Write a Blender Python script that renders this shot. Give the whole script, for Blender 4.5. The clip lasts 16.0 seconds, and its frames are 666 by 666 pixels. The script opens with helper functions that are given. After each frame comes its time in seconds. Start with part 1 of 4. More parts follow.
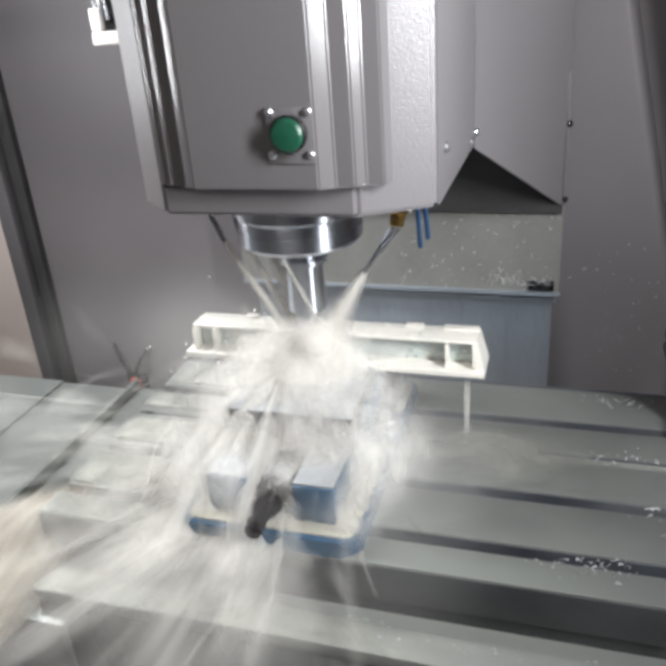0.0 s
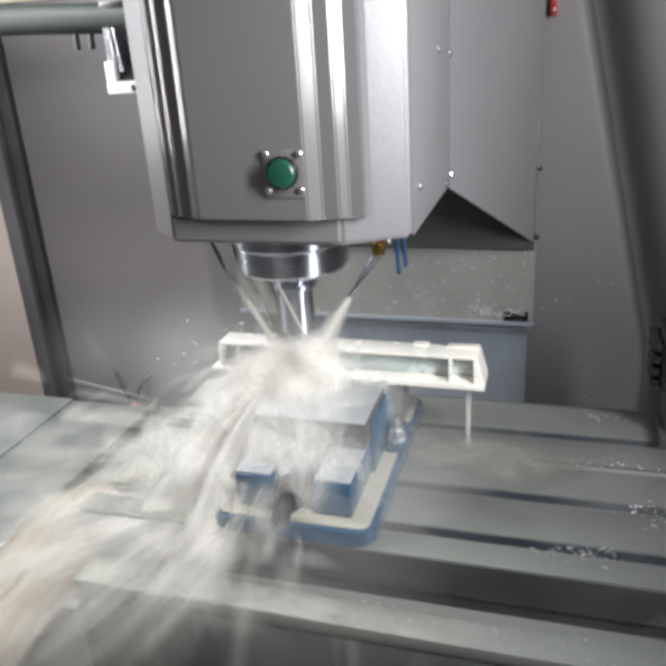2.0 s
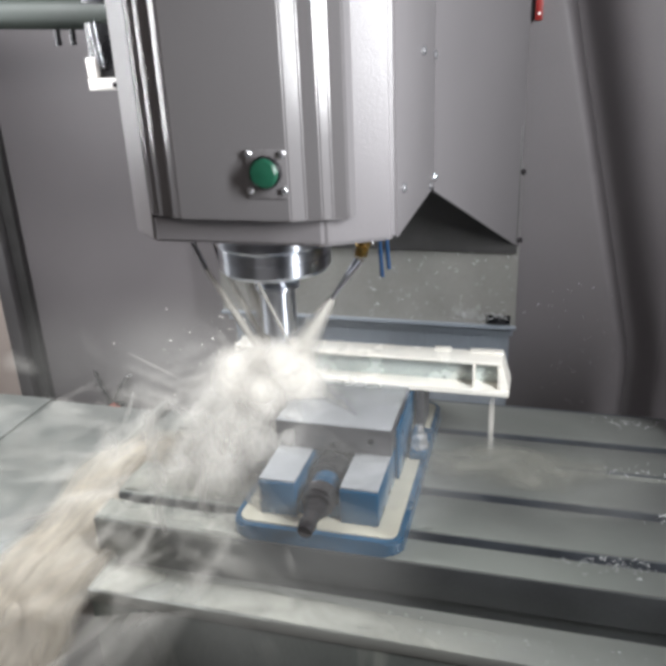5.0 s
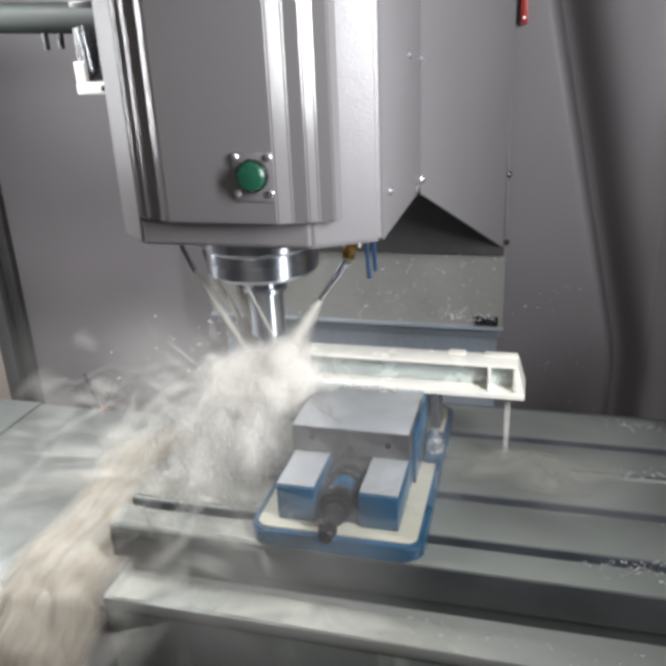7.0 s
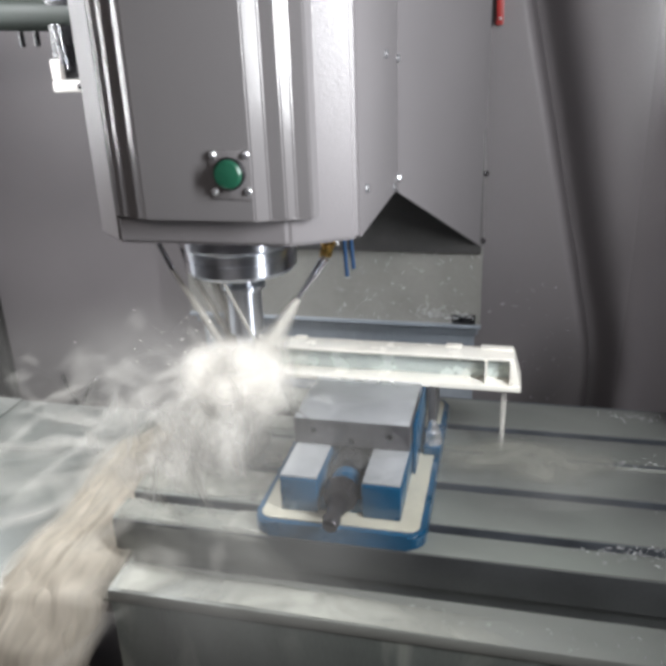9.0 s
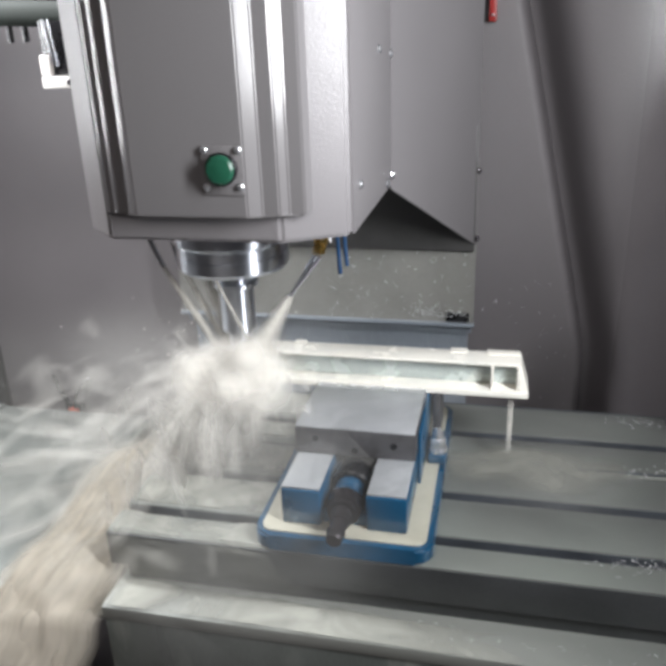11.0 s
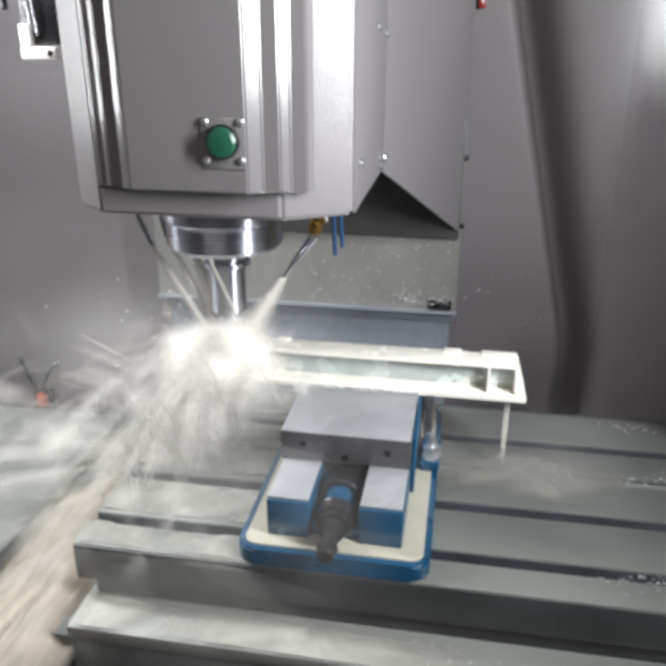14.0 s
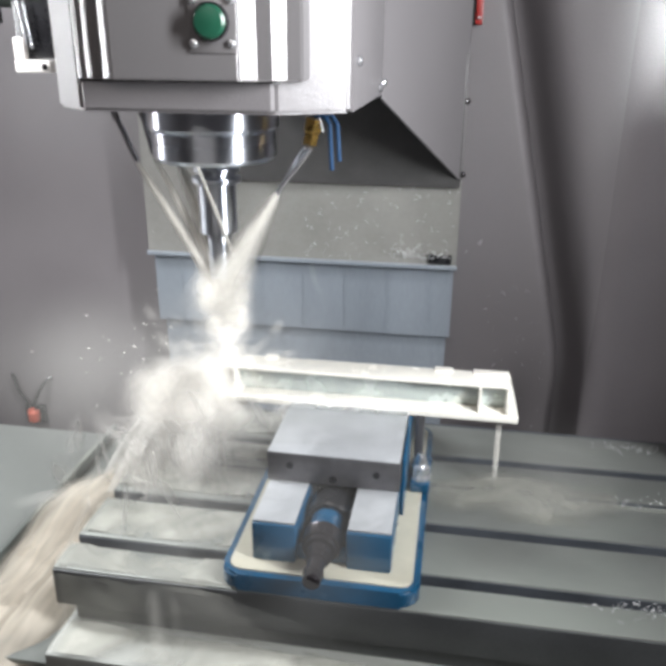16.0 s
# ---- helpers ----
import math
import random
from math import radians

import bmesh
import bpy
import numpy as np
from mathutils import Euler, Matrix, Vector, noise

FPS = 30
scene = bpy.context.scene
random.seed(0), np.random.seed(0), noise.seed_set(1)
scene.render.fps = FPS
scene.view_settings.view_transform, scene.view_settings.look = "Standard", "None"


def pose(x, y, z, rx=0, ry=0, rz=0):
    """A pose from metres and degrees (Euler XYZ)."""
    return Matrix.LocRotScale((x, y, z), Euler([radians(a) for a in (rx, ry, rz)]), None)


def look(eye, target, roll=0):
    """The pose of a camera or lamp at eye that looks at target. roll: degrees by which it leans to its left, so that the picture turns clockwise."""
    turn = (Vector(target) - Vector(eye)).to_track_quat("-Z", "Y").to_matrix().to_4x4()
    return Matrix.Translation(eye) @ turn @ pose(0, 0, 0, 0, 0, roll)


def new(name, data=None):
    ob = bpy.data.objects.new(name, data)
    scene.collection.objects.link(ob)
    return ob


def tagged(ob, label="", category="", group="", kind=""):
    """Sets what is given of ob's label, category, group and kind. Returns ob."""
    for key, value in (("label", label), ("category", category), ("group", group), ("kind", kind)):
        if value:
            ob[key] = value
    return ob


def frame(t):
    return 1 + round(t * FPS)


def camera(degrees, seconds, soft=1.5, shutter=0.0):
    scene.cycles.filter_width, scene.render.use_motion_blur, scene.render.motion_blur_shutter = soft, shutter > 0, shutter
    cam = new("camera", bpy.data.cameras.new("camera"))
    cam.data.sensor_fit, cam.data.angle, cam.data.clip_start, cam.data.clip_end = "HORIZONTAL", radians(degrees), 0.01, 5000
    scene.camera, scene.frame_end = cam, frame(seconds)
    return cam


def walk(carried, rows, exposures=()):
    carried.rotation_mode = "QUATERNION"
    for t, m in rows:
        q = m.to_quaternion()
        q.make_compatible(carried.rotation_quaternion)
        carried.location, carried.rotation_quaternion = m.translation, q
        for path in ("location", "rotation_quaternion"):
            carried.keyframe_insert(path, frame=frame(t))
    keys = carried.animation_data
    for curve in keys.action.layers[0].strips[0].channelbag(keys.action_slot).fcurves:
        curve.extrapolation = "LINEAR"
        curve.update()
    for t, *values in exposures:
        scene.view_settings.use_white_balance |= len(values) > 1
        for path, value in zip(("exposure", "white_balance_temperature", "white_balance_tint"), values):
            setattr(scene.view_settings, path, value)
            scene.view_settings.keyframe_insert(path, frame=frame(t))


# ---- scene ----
cam = camera(48.12, 16.0, soft=4.4)
PATH = [
    (0, pose(0.2979, -0.8050, 0.5598, 64.636, 4.021, 16.484)),
    (0.2, pose(0.3323, -0.8937, 0.5724, 66.95, 3.706, 16.82)),
    (0.5, pose(0.3361, -0.9035, 0.5738, 67.204, 3.671, 16.861)),
    (1, pose(0.3360, -0.9027, 0.5741, 66.771, 3.610, 16.341)),
    (1.5, pose(0.3355, -0.9014, 0.5774, 67.265, 3.641, 16.363)),
    (2, pose(0.3377, -0.9038, 0.5726, 67.876, 3.418, 16.310)),
    (2.5, pose(0.3387, -0.9022, 0.5744, 67.770, 3.347, 16.207)),
    (3, pose(0.3362, -0.9035, 0.5731, 67.977, 2.887, 16.027)),
    (3.5, pose(0.3363, -0.9015, 0.5732, 68.037, 2.941, 16.003)),
    (6, pose(0.3350, -0.8940, 0.5692, 67.885, 2.118, 14.872)),
    (6.5, pose(0.3359, -0.8975, 0.5738, 68.235, 2.239, 14.970)),
    (7, pose(0.3422, -0.9021, 0.5719, 68.096, 2.425, 14.528)),
    (7.5, pose(0.3449, -0.9023, 0.5722, 67.905, 2.149, 13.575)),
    (8, pose(0.3407, -0.8997, 0.5729, 67.975, 2.112, 14.286)),
    (8.5, pose(0.3425, -0.9042, 0.5748, 68.283, 2.307, 13.425)),
    (9, pose(0.3467, -0.9066, 0.5706, 68.039, 2.086, 13.060)),
    (11.5, pose(0.3426, -0.8991, 0.5647, 67.991, 2.008, 12.385)),
    (12, pose(0.3428, -0.9017, 0.5647, 67.861, 1.934, 12.480)),
    (12.5, pose(0.3388, -0.9013, 0.5615, 68.052, 1.614, 12.076)),
    (13, pose(0.3267, -0.9032, 0.5619, 68.033, 0.357, 10.763)),
    (13.5, pose(0.3007, -0.8982, 0.5605, 69.156, -0.415, 9.091)),
    (14, pose(0.2969, -0.8983, 0.5464, 67.434, -0.007, 9.874)),
    (14.5, pose(0.2999, -0.8884, 0.5459, 67.262, 0.333, 10.306)),
    (15, pose(0.3031, -0.8883, 0.5382, 67.771, 0.426, 10.090)),
    (15.5, pose(0.3034, -0.8861, 0.5370, 67.957, 0.386, 9.554)),
    (16, pose(0.2937, -0.8855, 0.5443, 68.538, -0.334, 9.583)),
]
TABLE = [
    (0, -0.1562, -0.0305),
    (0.5, -0.1506, -0.0184),
    (1, -0.1431, -0.0175),
    (1.5, -0.1334, -0.0199),
    (2, -0.1211, -0.0175),
    (2.5, -0.1108, -0.0188),
    (3, -0.1001, -0.0171),
    (3.5, -0.0928, -0.0160),
    (6, -0.0463, -0.0140),
    (6.5, -0.0366, -0.0168),
    (7, -0.0261, -0.0174),
    (7.5, -0.0187, -0.0153),
    (8, -0.0171, -0.0066),
    (8.5, -0.0103, -0.0030),
    (9, 0.0000, 0.0000),
    (11.5, 0.0211, -0.0296),
    (12, 0.0218, -0.0410),
    (12.5, 0.0205, -0.0495),
    (13, 0.0197, -0.0575),
    (13.5, 0.0206, -0.0682),
    (14, 0.0203, -0.0758),
    (14.5, 0.0187, -0.0861),
    (15, 0.0143, -0.0880),
    (15.5, 0.0123, -0.0887),
    (16, 0.0126, -0.0822),
]
RISE = [(0, 0.0), (14.0, 0.0), (14.5, 0.001), (15.0, 0.0175), (15.5, 0.0603), (16.0, 0.1262)]
walk(cam, PATH, [(0.0, 0.0), (12.0, 0.0), (14.0, 0.16), (16.0, 0.22)])

# ---- light ----
world = bpy.data.worlds.new("world")
scene.world = world
world.use_nodes = True
world.node_tree.nodes["Background"].inputs[0].default_value = (0.8, 0.85, 1.0, 1)
world.node_tree.nodes["Background"].inputs[1].default_value = 0.05
scene.cycles.transparent_max_bounces = 160


def area_lamp(name, eye, target, sx, sy, watts, colour, beam=180):
    d = bpy.data.lights.new(name, "AREA")
    d.shape, d.size, d.size_y, d.energy, d.color, d.spread = "RECTANGLE", sx, sy, watts, colour, radians(beam)
    ob = new(name, d)
    ob.matrix_world = look(eye, target)
    return ob


# two work lamps of the machine, and the workshop's light that falls in from the open door
area_lamp("work_and_fill_lamp", (0.86, -0.50, 0.74), (-0.25, 0.22, 0.52), 0.09, 0.60, 11.0, (0.96, 0.98, 1.0), 120)
# low left lamp added to brighten the rear wall and left bevels
area_lamp("work_and_fill_lamp", (-0.80, 0.04, 0.54), (-0.25, 0.32, 0.45), 0.08, 0.34, 2.7, (0.96, 0.98, 1.0))
area_lamp("work_and_fill_lamp", (-0.76, 0.02, 0.98), (-0.10, 0.0, 0.05), 0.12, 0.50, 15.0, (0.96, 0.98, 1.0))
area_lamp("workshop_light", (-0.10, -1.5, 1.30), (-0.5, 0.2, 0.2), 1.2, 0.5, 6.0, (1.0, 0.94, 0.90))


# ---- materials ----
def material(name, base, rough=0.5, metal=0.0, vary=0.12, scale=12.0, bump=0.0, bscale=300.0, film=None, film_amount=0.5,
             film_scale=9.0, coat=0.0, stretch=(1, 1, 1), film_end=None):
    """A wet workshop surface: base colour that varies at two scales, fine relief, and a film of milky coolant in patches."""
    m = bpy.data.materials.new(name)
    m.use_nodes = True
    nt = m.node_tree
    n, l = nt.nodes, nt.links
    b = n["Principled BSDF"]
    tc = n.new("ShaderNodeTexCoord")
    mp = n.new("ShaderNodeMapping")
    mp.inputs["Scale"].default_value = stretch
    l.new(tc.outputs["Object"], mp.inputs[0])
    big = n.new("ShaderNodeTexNoise")
    big.inputs["Scale"].default_value, big.inputs["Detail"].default_value = scale, 6
    fine = n.new("ShaderNodeTexNoise")
    fine.inputs["Scale"].default_value, fine.inputs["Detail"].default_value = bscale, 3
    for q in (big, fine):
        l.new(mp.outputs[0], q.inputs["Vector"])
    mix = n.new("ShaderNodeMix")
    mix.data_type = "RGBA"
    mix.inputs["A"].default_value = (*[c * (1 - vary) for c in base], 1)
    mix.inputs["B"].default_value = (*[min(1, c * (1 + vary)) for c in base], 1)
    add = n.new("ShaderNodeMath")
    add.operation = "MULTIPLY_ADD"
    l.new(fine.outputs[0], add.inputs[0])
    add.inputs[1].default_value = 0.35
    l.new(big.outputs[0], add.inputs[2])
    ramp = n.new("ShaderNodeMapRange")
    ramp.inputs[1].default_value, ramp.inputs[2].default_value = 0.42, 0.95
    l.new(add.outputs[0], ramp.inputs[0])
    l.new(ramp.outputs[0], mix.inputs["Factor"])
    colour = mix.outputs["Result"]
    b.inputs["Roughness"].default_value = rough
    if film:
        wet = n.new("ShaderNodeTexNoise")
        wet.inputs["Scale"].default_value, wet.inputs["Detail"].default_value, wet.inputs["Distortion"].default_value = film_scale, 7, 0.8
        l.new(mp.outputs[0], wet.inputs["Vector"])
        r2 = n.new("ShaderNodeMapRange")
        r2.inputs[1].default_value, r2.inputs[2].default_value = 0.72 - 0.5 * film_amount, 0.86 - 0.4 * film_amount
        l.new(wet.outputs[0], r2.inputs[0])
        sc = n.new("ShaderNodeMath")
        sc.operation = "MULTIPLY"
        sc.inputs[1].default_value = 0.85
        l.new(r2.outputs[0], sc.inputs[0])
        if film_end:
            sep, ends, cut = n.new("ShaderNodeSeparateXYZ"), n.new("ShaderNodeMapRange"), n.new("ShaderNodeMath")
            l.new(tc.outputs["Object"], sep.inputs[0])
            ends.inputs[1].default_value, ends.inputs[2].default_value = film_end
            ends.inputs[3].default_value, ends.inputs[4].default_value = 1.0, 0.0
            l.new(sep.outputs[0], ends.inputs[0])
            cut.operation = "MULTIPLY"
            l.new(sc.outputs[0], cut.inputs[0])
            l.new(ends.outputs[0], cut.inputs[1])
            sc = cut
        m2 = n.new("ShaderNodeMix")
        m2.data_type = "RGBA"
        l.new(sc.outputs[0], m2.inputs["Factor"])
        l.new(colour, m2.inputs["A"])
        m2.inputs["B"].default_value = (*film, 1)
        colour = m2.outputs["Result"]
    l.new(colour, b.inputs["Base Color"])
    b.inputs["Metallic"].default_value = metal
    b.inputs["Coat Weight"].default_value = coat
    b.inputs["Coat Roughness"].default_value = 0.12
    rr = n.new("ShaderNodeMapRange")
    rr.inputs[3].default_value, rr.inputs[4].default_value = max(0.02, rough - 0.08), min(1, rough + 0.1)
    l.new(big.outputs[0], rr.inputs[0])
    l.new(rr.outputs[0], b.inputs["Roughness"])
    if bump:
        bp = n.new("ShaderNodeBump")
        bp.inputs["Strength"].default_value, bp.inputs["Distance"].default_value = bump, 0.001
        l.new(fine.outputs[0], bp.inputs["Height"])
        l.new(bp.outputs[0], b.inputs["Normal"])
    return m


M_PAINT = material("grey_enamel", (0.188, 0.178, 0.185), 0.30, vary=0.05, scale=5, bump=0.38, bscale=430)
M_PANEL = material("grey_panel_enamel", (0.158, 0.151, 0.155), 0.19, vary=0.07, scale=4, bump=0.10, bscale=420)
M_WALL = material("enclosure_enamel", (0.178, 0.164, 0.171), 0.46, vary=0.10, scale=3, bump=0.04, bscale=300)
M_REARWALL = material("rear_wall_enamel", (0.178, 0.164, 0.171), 0.30, vary=0.10, scale=3, bump=0.34, bscale=240)
# the sheet is matt round its added hollow to keep highlights off, glossy beyond
_n, _l = M_REARWALL.node_tree.nodes, M_REARWALL.node_tree.links
_t, _x, _r = _n.new("ShaderNodeTexCoord"), _n.new("ShaderNodeSeparateXYZ"), _n.new("ShaderNodeMapRange")
_l.new(_t.outputs["Object"], _x.inputs[0])
_l.new(_x.outputs[0], _r.inputs[0])
_r.inputs[1].default_value, _r.inputs[2].default_value, _r.inputs[3].default_value, _r.inputs[4].default_value = 0.52, 0.62, 0.55, 0.15
_l.new(_r.outputs[0], _n["Principled BSDF"].inputs["Roughness"])
# left wall's enamel: warm lamp light is put into its paler colour
M_LEFTWALL = material("lit_enclosure_enamel", (0.62, 0.53, 0.485), 0.4, vary=0.05, scale=3, bump=0.04, bscale=300)
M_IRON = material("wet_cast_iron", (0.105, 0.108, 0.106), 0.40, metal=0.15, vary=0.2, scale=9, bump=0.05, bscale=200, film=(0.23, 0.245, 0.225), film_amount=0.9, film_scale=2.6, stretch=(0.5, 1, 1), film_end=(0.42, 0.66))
# darker copy of the cast iron, with shade put into its colour
M_IRONDARK = material("shaded_cast_iron", (0.065, 0.068, 0.071), 0.40, metal=0.3, vary=0.25, scale=14, bump=0.12, bscale=260, film=(0.30, 0.32, 0.30), film_amount=0.20, film_scale=7)
# iron of the slots with their shade put into the colour
M_SLOT = material("shaded_slot_iron", (0.078, 0.086, 0.100), 0.35, metal=0.2, vary=0.3, scale=20)
M_GUTTER = material("coolant_gutter_metal", (0.13, 0.142, 0.138), 0.35, metal=0.2, vary=0.2, scale=8, bump=0.05, film=(0.34, 0.36, 0.33), film_amount=0.40, film_scale=4)
M_LEDGE = material("wet_ledge_iron", (0.13, 0.137, 0.134), 0.46, metal=0.2, vary=0.25, scale=7, bump=0.05, film=(0.33, 0.34, 0.315), film_amount=0.86, film_scale=2.5, stretch=(0.5, 1, 1), film_end=(0.34, 0.70))
M_GUTTERFRONT = material("gutter_front_metal", (0.145, 0.16, 0.15), 0.3, metal=0.2, vary=0.3, scale=9, film=(0.5, 0.52, 0.46), film_amount=0.45, film_scale=6, stretch=(1, 1, 0.3))
M_COVER = material("steel_way_cover", (0.225, 0.24, 0.24), 0.30, metal=0.25, vary=0.15, scale=5, bump=0.04, film=(0.25, 0.265, 0.25), film_amount=0.8, film_scale=2.5)
M_SHEET = material("steel_sheet", (0.30, 0.335, 0.38), 0.33, metal=0.35, vary=0.18, scale=7, bump=0.05, bscale=200, film=(0.5, 0.53, 0.55), film_amount=0.25, film_scale=8, stretch=(1, 1, 0.25))
M_CHIPSHEET = material("chip_strewn_sheet", (0.26, 0.255, 0.24), 0.4, metal=0.2, vary=0.18, scale=8, bump=0.15, bscale=160)
M_STEEL = material("ground_steel", (0.72, 0.73, 0.76), 0.26, metal=0.9, vary=0.1, scale=20, bump=0.03)
M_TURNED = material("turned_steel", (0.60, 0.63, 0.69), 0.30, metal=1.0, vary=0.06, scale=30)
_b = M_TURNED.node_tree.nodes["Principled BSDF"]
_b.inputs["Anisotropic"].default_value, _b.inputs["Anisotropic Rotation"].default_value = 0.93, 0.25
_t = M_TURNED.node_tree.nodes.new("ShaderNodeTangent")
_t.direction_type, _t.axis = "RADIAL", "Z"
M_TURNED.node_tree.links.new(_t.outputs[0], _b.inputs["Tangent"])
M_JAWTOP = material("ground_jaw_steel", (0.44, 0.455, 0.475), 0.36, metal=0.4, vary=0.16, scale=16, bump=0.05, film=(0.56, 0.58, 0.60), film_amount=0.4, film_scale=14)
M_JAWFRONT = material("jaw_front_steel", (0.115, 0.113, 0.12), 0.36, metal=0.5, vary=0.25, scale=30, bump=0.15, bscale=150)
M_BLUE = material("blue_enamel", (0.006, 0.062, 0.132), 0.28, vary=0.3, scale=18, bump=0.1, bscale=250, film=(0.25, 0.36, 0.45), film_amount=0.12, film_scale=14, coat=0.3)
M_CREAM = material("standing_coolant", (0.47, 0.45, 0.37), 0.12, vary=0.10, scale=20, bump=0.1, bscale=90)
M_POOL = material("pale_standing_coolant", (0.215, 0.225, 0.205), 0.10, vary=0.14, scale=9, bump=0.06, bscale=60)
# black of real rubber parts and of sheets painted in as shade
M_BLACK = material("black_rubber_and_shade", (0.014, 0.014, 0.016), 0.26, vary=0.3, scale=30)
# rubber of the corner strip, also the painted shade under the guard
M_SEALSHADE = material("grey_rubber_and_shade", (0.065, 0.063, 0.063), 0.4, vary=0.2, scale=20)
M_OIL = material("oiled_steel", (0.05, 0.045, 0.05), 0.2, metal=0.7, vary=0.3, scale=40)
M_TUBE = material("nozzle_steel", (0.55, 0.55, 0.57), 0.20, metal=0.9, vary=0.2, scale=40)
M_BRASS = material("brass", (0.62, 0.40, 0.12), 0.25, metal=1.0, vary=0.15, scale=40)
M_HOSE = material("blue_hose", (0.012, 0.042, 0.10), 0.35, vary=0.15, scale=40)
M_GREEN = material("green_plastic", (0.013, 0.080, 0.047), 0.3, vary=0.1, scale=60)
M_RED = material("red_plastic", (0.34, 0.03, 0.027), 0.35, vary=0.1, scale=60)
M_WHITE = material("white_plastic", (0.72, 0.69, 0.66), 0.35, vary=0.06, scale=30)
M_WORK = material("milk_wet_aluminium", (0.76, 0.75, 0.70), 0.24, metal=0.1, vary=0.06, scale=30, film=(0.86, 0.83, 0.76), film_amount=0.85, film_scale=18)
# wet aluminium of the pocket, darkened in colour for the recess's shade
M_POCKET = material("shaded_wet_aluminium", (0.44, 0.49, 0.48), 0.25, metal=0.3, vary=0.2, scale=30, film=(0.66, 0.67, 0.61), film_amount=0.3, film_scale=12)
M_CHIP = material("aluminium_chips", (0.80, 0.81, 0.82), 0.28, metal=0.35, vary=0.1)
M_OLIVE = material("olive_enamel", (0.17, 0.165, 0.105), 0.5, vary=0.12, scale=8)
M_PLUG = material("orange_plastic", (0.62, 0.13, 0.075), 0.4, vary=0.1, scale=60)
M_DARKGREEN = material("dark_green_enamel", (0.014, 0.020, 0.016), 0.62, vary=0.2, scale=10)


def spray_material(name, alpha, colour):
    m = bpy.data.materials.new(name)
    m.use_nodes = True
    nt = m.node_tree
    n, l = nt.nodes, nt.links
    n.remove(n["Principled BSDF"])
    at = n.new("ShaderNodeAttribute")
    at.attribute_name = "fade"
    mul = n.new("ShaderNodeMath")
    mul.operation, mul.inputs[1].default_value = "MULTIPLY", alpha
    l.new(at.outputs["Fac"], mul.inputs[0])
    tr, df, tl = n.new("ShaderNodeBsdfTransparent"), n.new("ShaderNodeBsdfDiffuse"), n.new("ShaderNodeBsdfTranslucent")
    df.inputs[0].default_value = tl.inputs[0].default_value = (*colour, 1)
    up = n.new("ShaderNodeCombineXYZ")
    for k, v in enumerate((0.12, -0.5, 0.86)):
        up.inputs[k].default_value = v
    l.new(up.outputs[0], df.inputs["Normal"])
    l.new(up.outputs[0], tl.inputs["Normal"])
    both, mix = n.new("ShaderNodeMixShader"), n.new("ShaderNodeMixShader")
    both.inputs[0].default_value = 0.2
    l.new(df.outputs[0], both.inputs[1])
    l.new(tl.outputs[0], both.inputs[2])
    l.new(mul.outputs[0], mix.inputs[0])
    l.new(tr.outputs[0], mix.inputs[1])
    l.new(both.outputs[0], mix.inputs[2])
    l.new(mix.outputs[0], n["Material Output"].inputs[0])
    return m


def sheet_material(name, alpha, colour, soft=0.0):
    """Torn, streaky coolant: the streaks run along the flow."""
    m = spray_material(name, alpha, colour)
    n, l = m.node_tree.nodes, m.node_tree.links
    at = n.new("ShaderNodeAttribute")
    at.attribute_name = "flow"
    a, b = n.new("ShaderNodeTexNoise"), n.new("ShaderNodeTexNoise")
    a.inputs["Scale"].default_value, a.inputs["Detail"].default_value = 0.9, 2
    b.inputs["Scale"].default_value, b.inputs["Detail"].default_value = 2.2, 1
    add, r = n.new("ShaderNodeMath"), n.new("ShaderNodeMapRange")
    add.operation = "ADD"
    for q, k in ((a, 0), (b, 1)):
        l.new(at.outputs["Vector"], q.inputs["Vector"])
        l.new(q.outputs[0], add.inputs[k])
    r.inputs[1].default_value, r.inputs[2].default_value, r.inputs[3].default_value = 0.72, 1.22, soft
    l.new(add.outputs[0], r.inputs[0])
    mul = next(q for q in n if q.type == "MATH" and q.operation == "MULTIPLY")
    last = n.new("ShaderNodeMath")
    last.operation = "MULTIPLY"
    mix = mul.outputs[0].links[0].to_socket
    l.new(mul.outputs[0], last.inputs[0])
    l.new(r.outputs[0], last.inputs[1])
    l.new(last.outputs[0], mix)
    return m


M_SHEETSPRAY = sheet_material("coolant_sheet", 0.72, (0.99, 0.965, 0.91), 0.26)
M_TORRENT = sheet_material("coolant_torrent", 0.94, (0.66, 0.605, 0.52), 0.46)
M_TORRENT.node_tree.nodes.remove(next(q for q in M_TORRENT.node_tree.nodes if q.type == "COMBXYZ"))
M_PUFF = spray_material("coolant_puff", 0.66, (1.0, 0.965, 0.905))
M_VEIL = sheet_material("coolant_veil", 0.55, (1.0, 0.975, 0.925), 0.35)
M_CONE = sheet_material("coolant_cone", 0.42, (1.0, 0.97, 0.90), 0.62)
M_WISP = spray_material("coolant_wisp", 0.36, (1.0, 0.97, 0.91))
M_HAZE = spray_material("coolant_haze", 0.055, (0.95, 0.94, 0.91))
M_SPRAY = spray_material("coolant_spray", 0.30, (0.98, 0.955, 0.895))
M_JET = spray_material("coolant_jet", 0.75, (0.95, 0.92, 0.86))
M_MIST = spray_material("coolant_mist", 0.032, (0.93, 0.92, 0.88))
M_FILM = material("milky_film", (0.54, 0.54, 0.485), 0.24, vary=0.16, scale=9, bump=0.25, bscale=45)
_b = M_FILM.node_tree.nodes["Principled BSDF"]
_n = M_FILM.node_tree.nodes.new("ShaderNodeTexNoise")
_n.inputs["Scale"].default_value, _n.inputs["Detail"].default_value, _n.inputs["Distortion"].default_value = 9, 5, 1.2
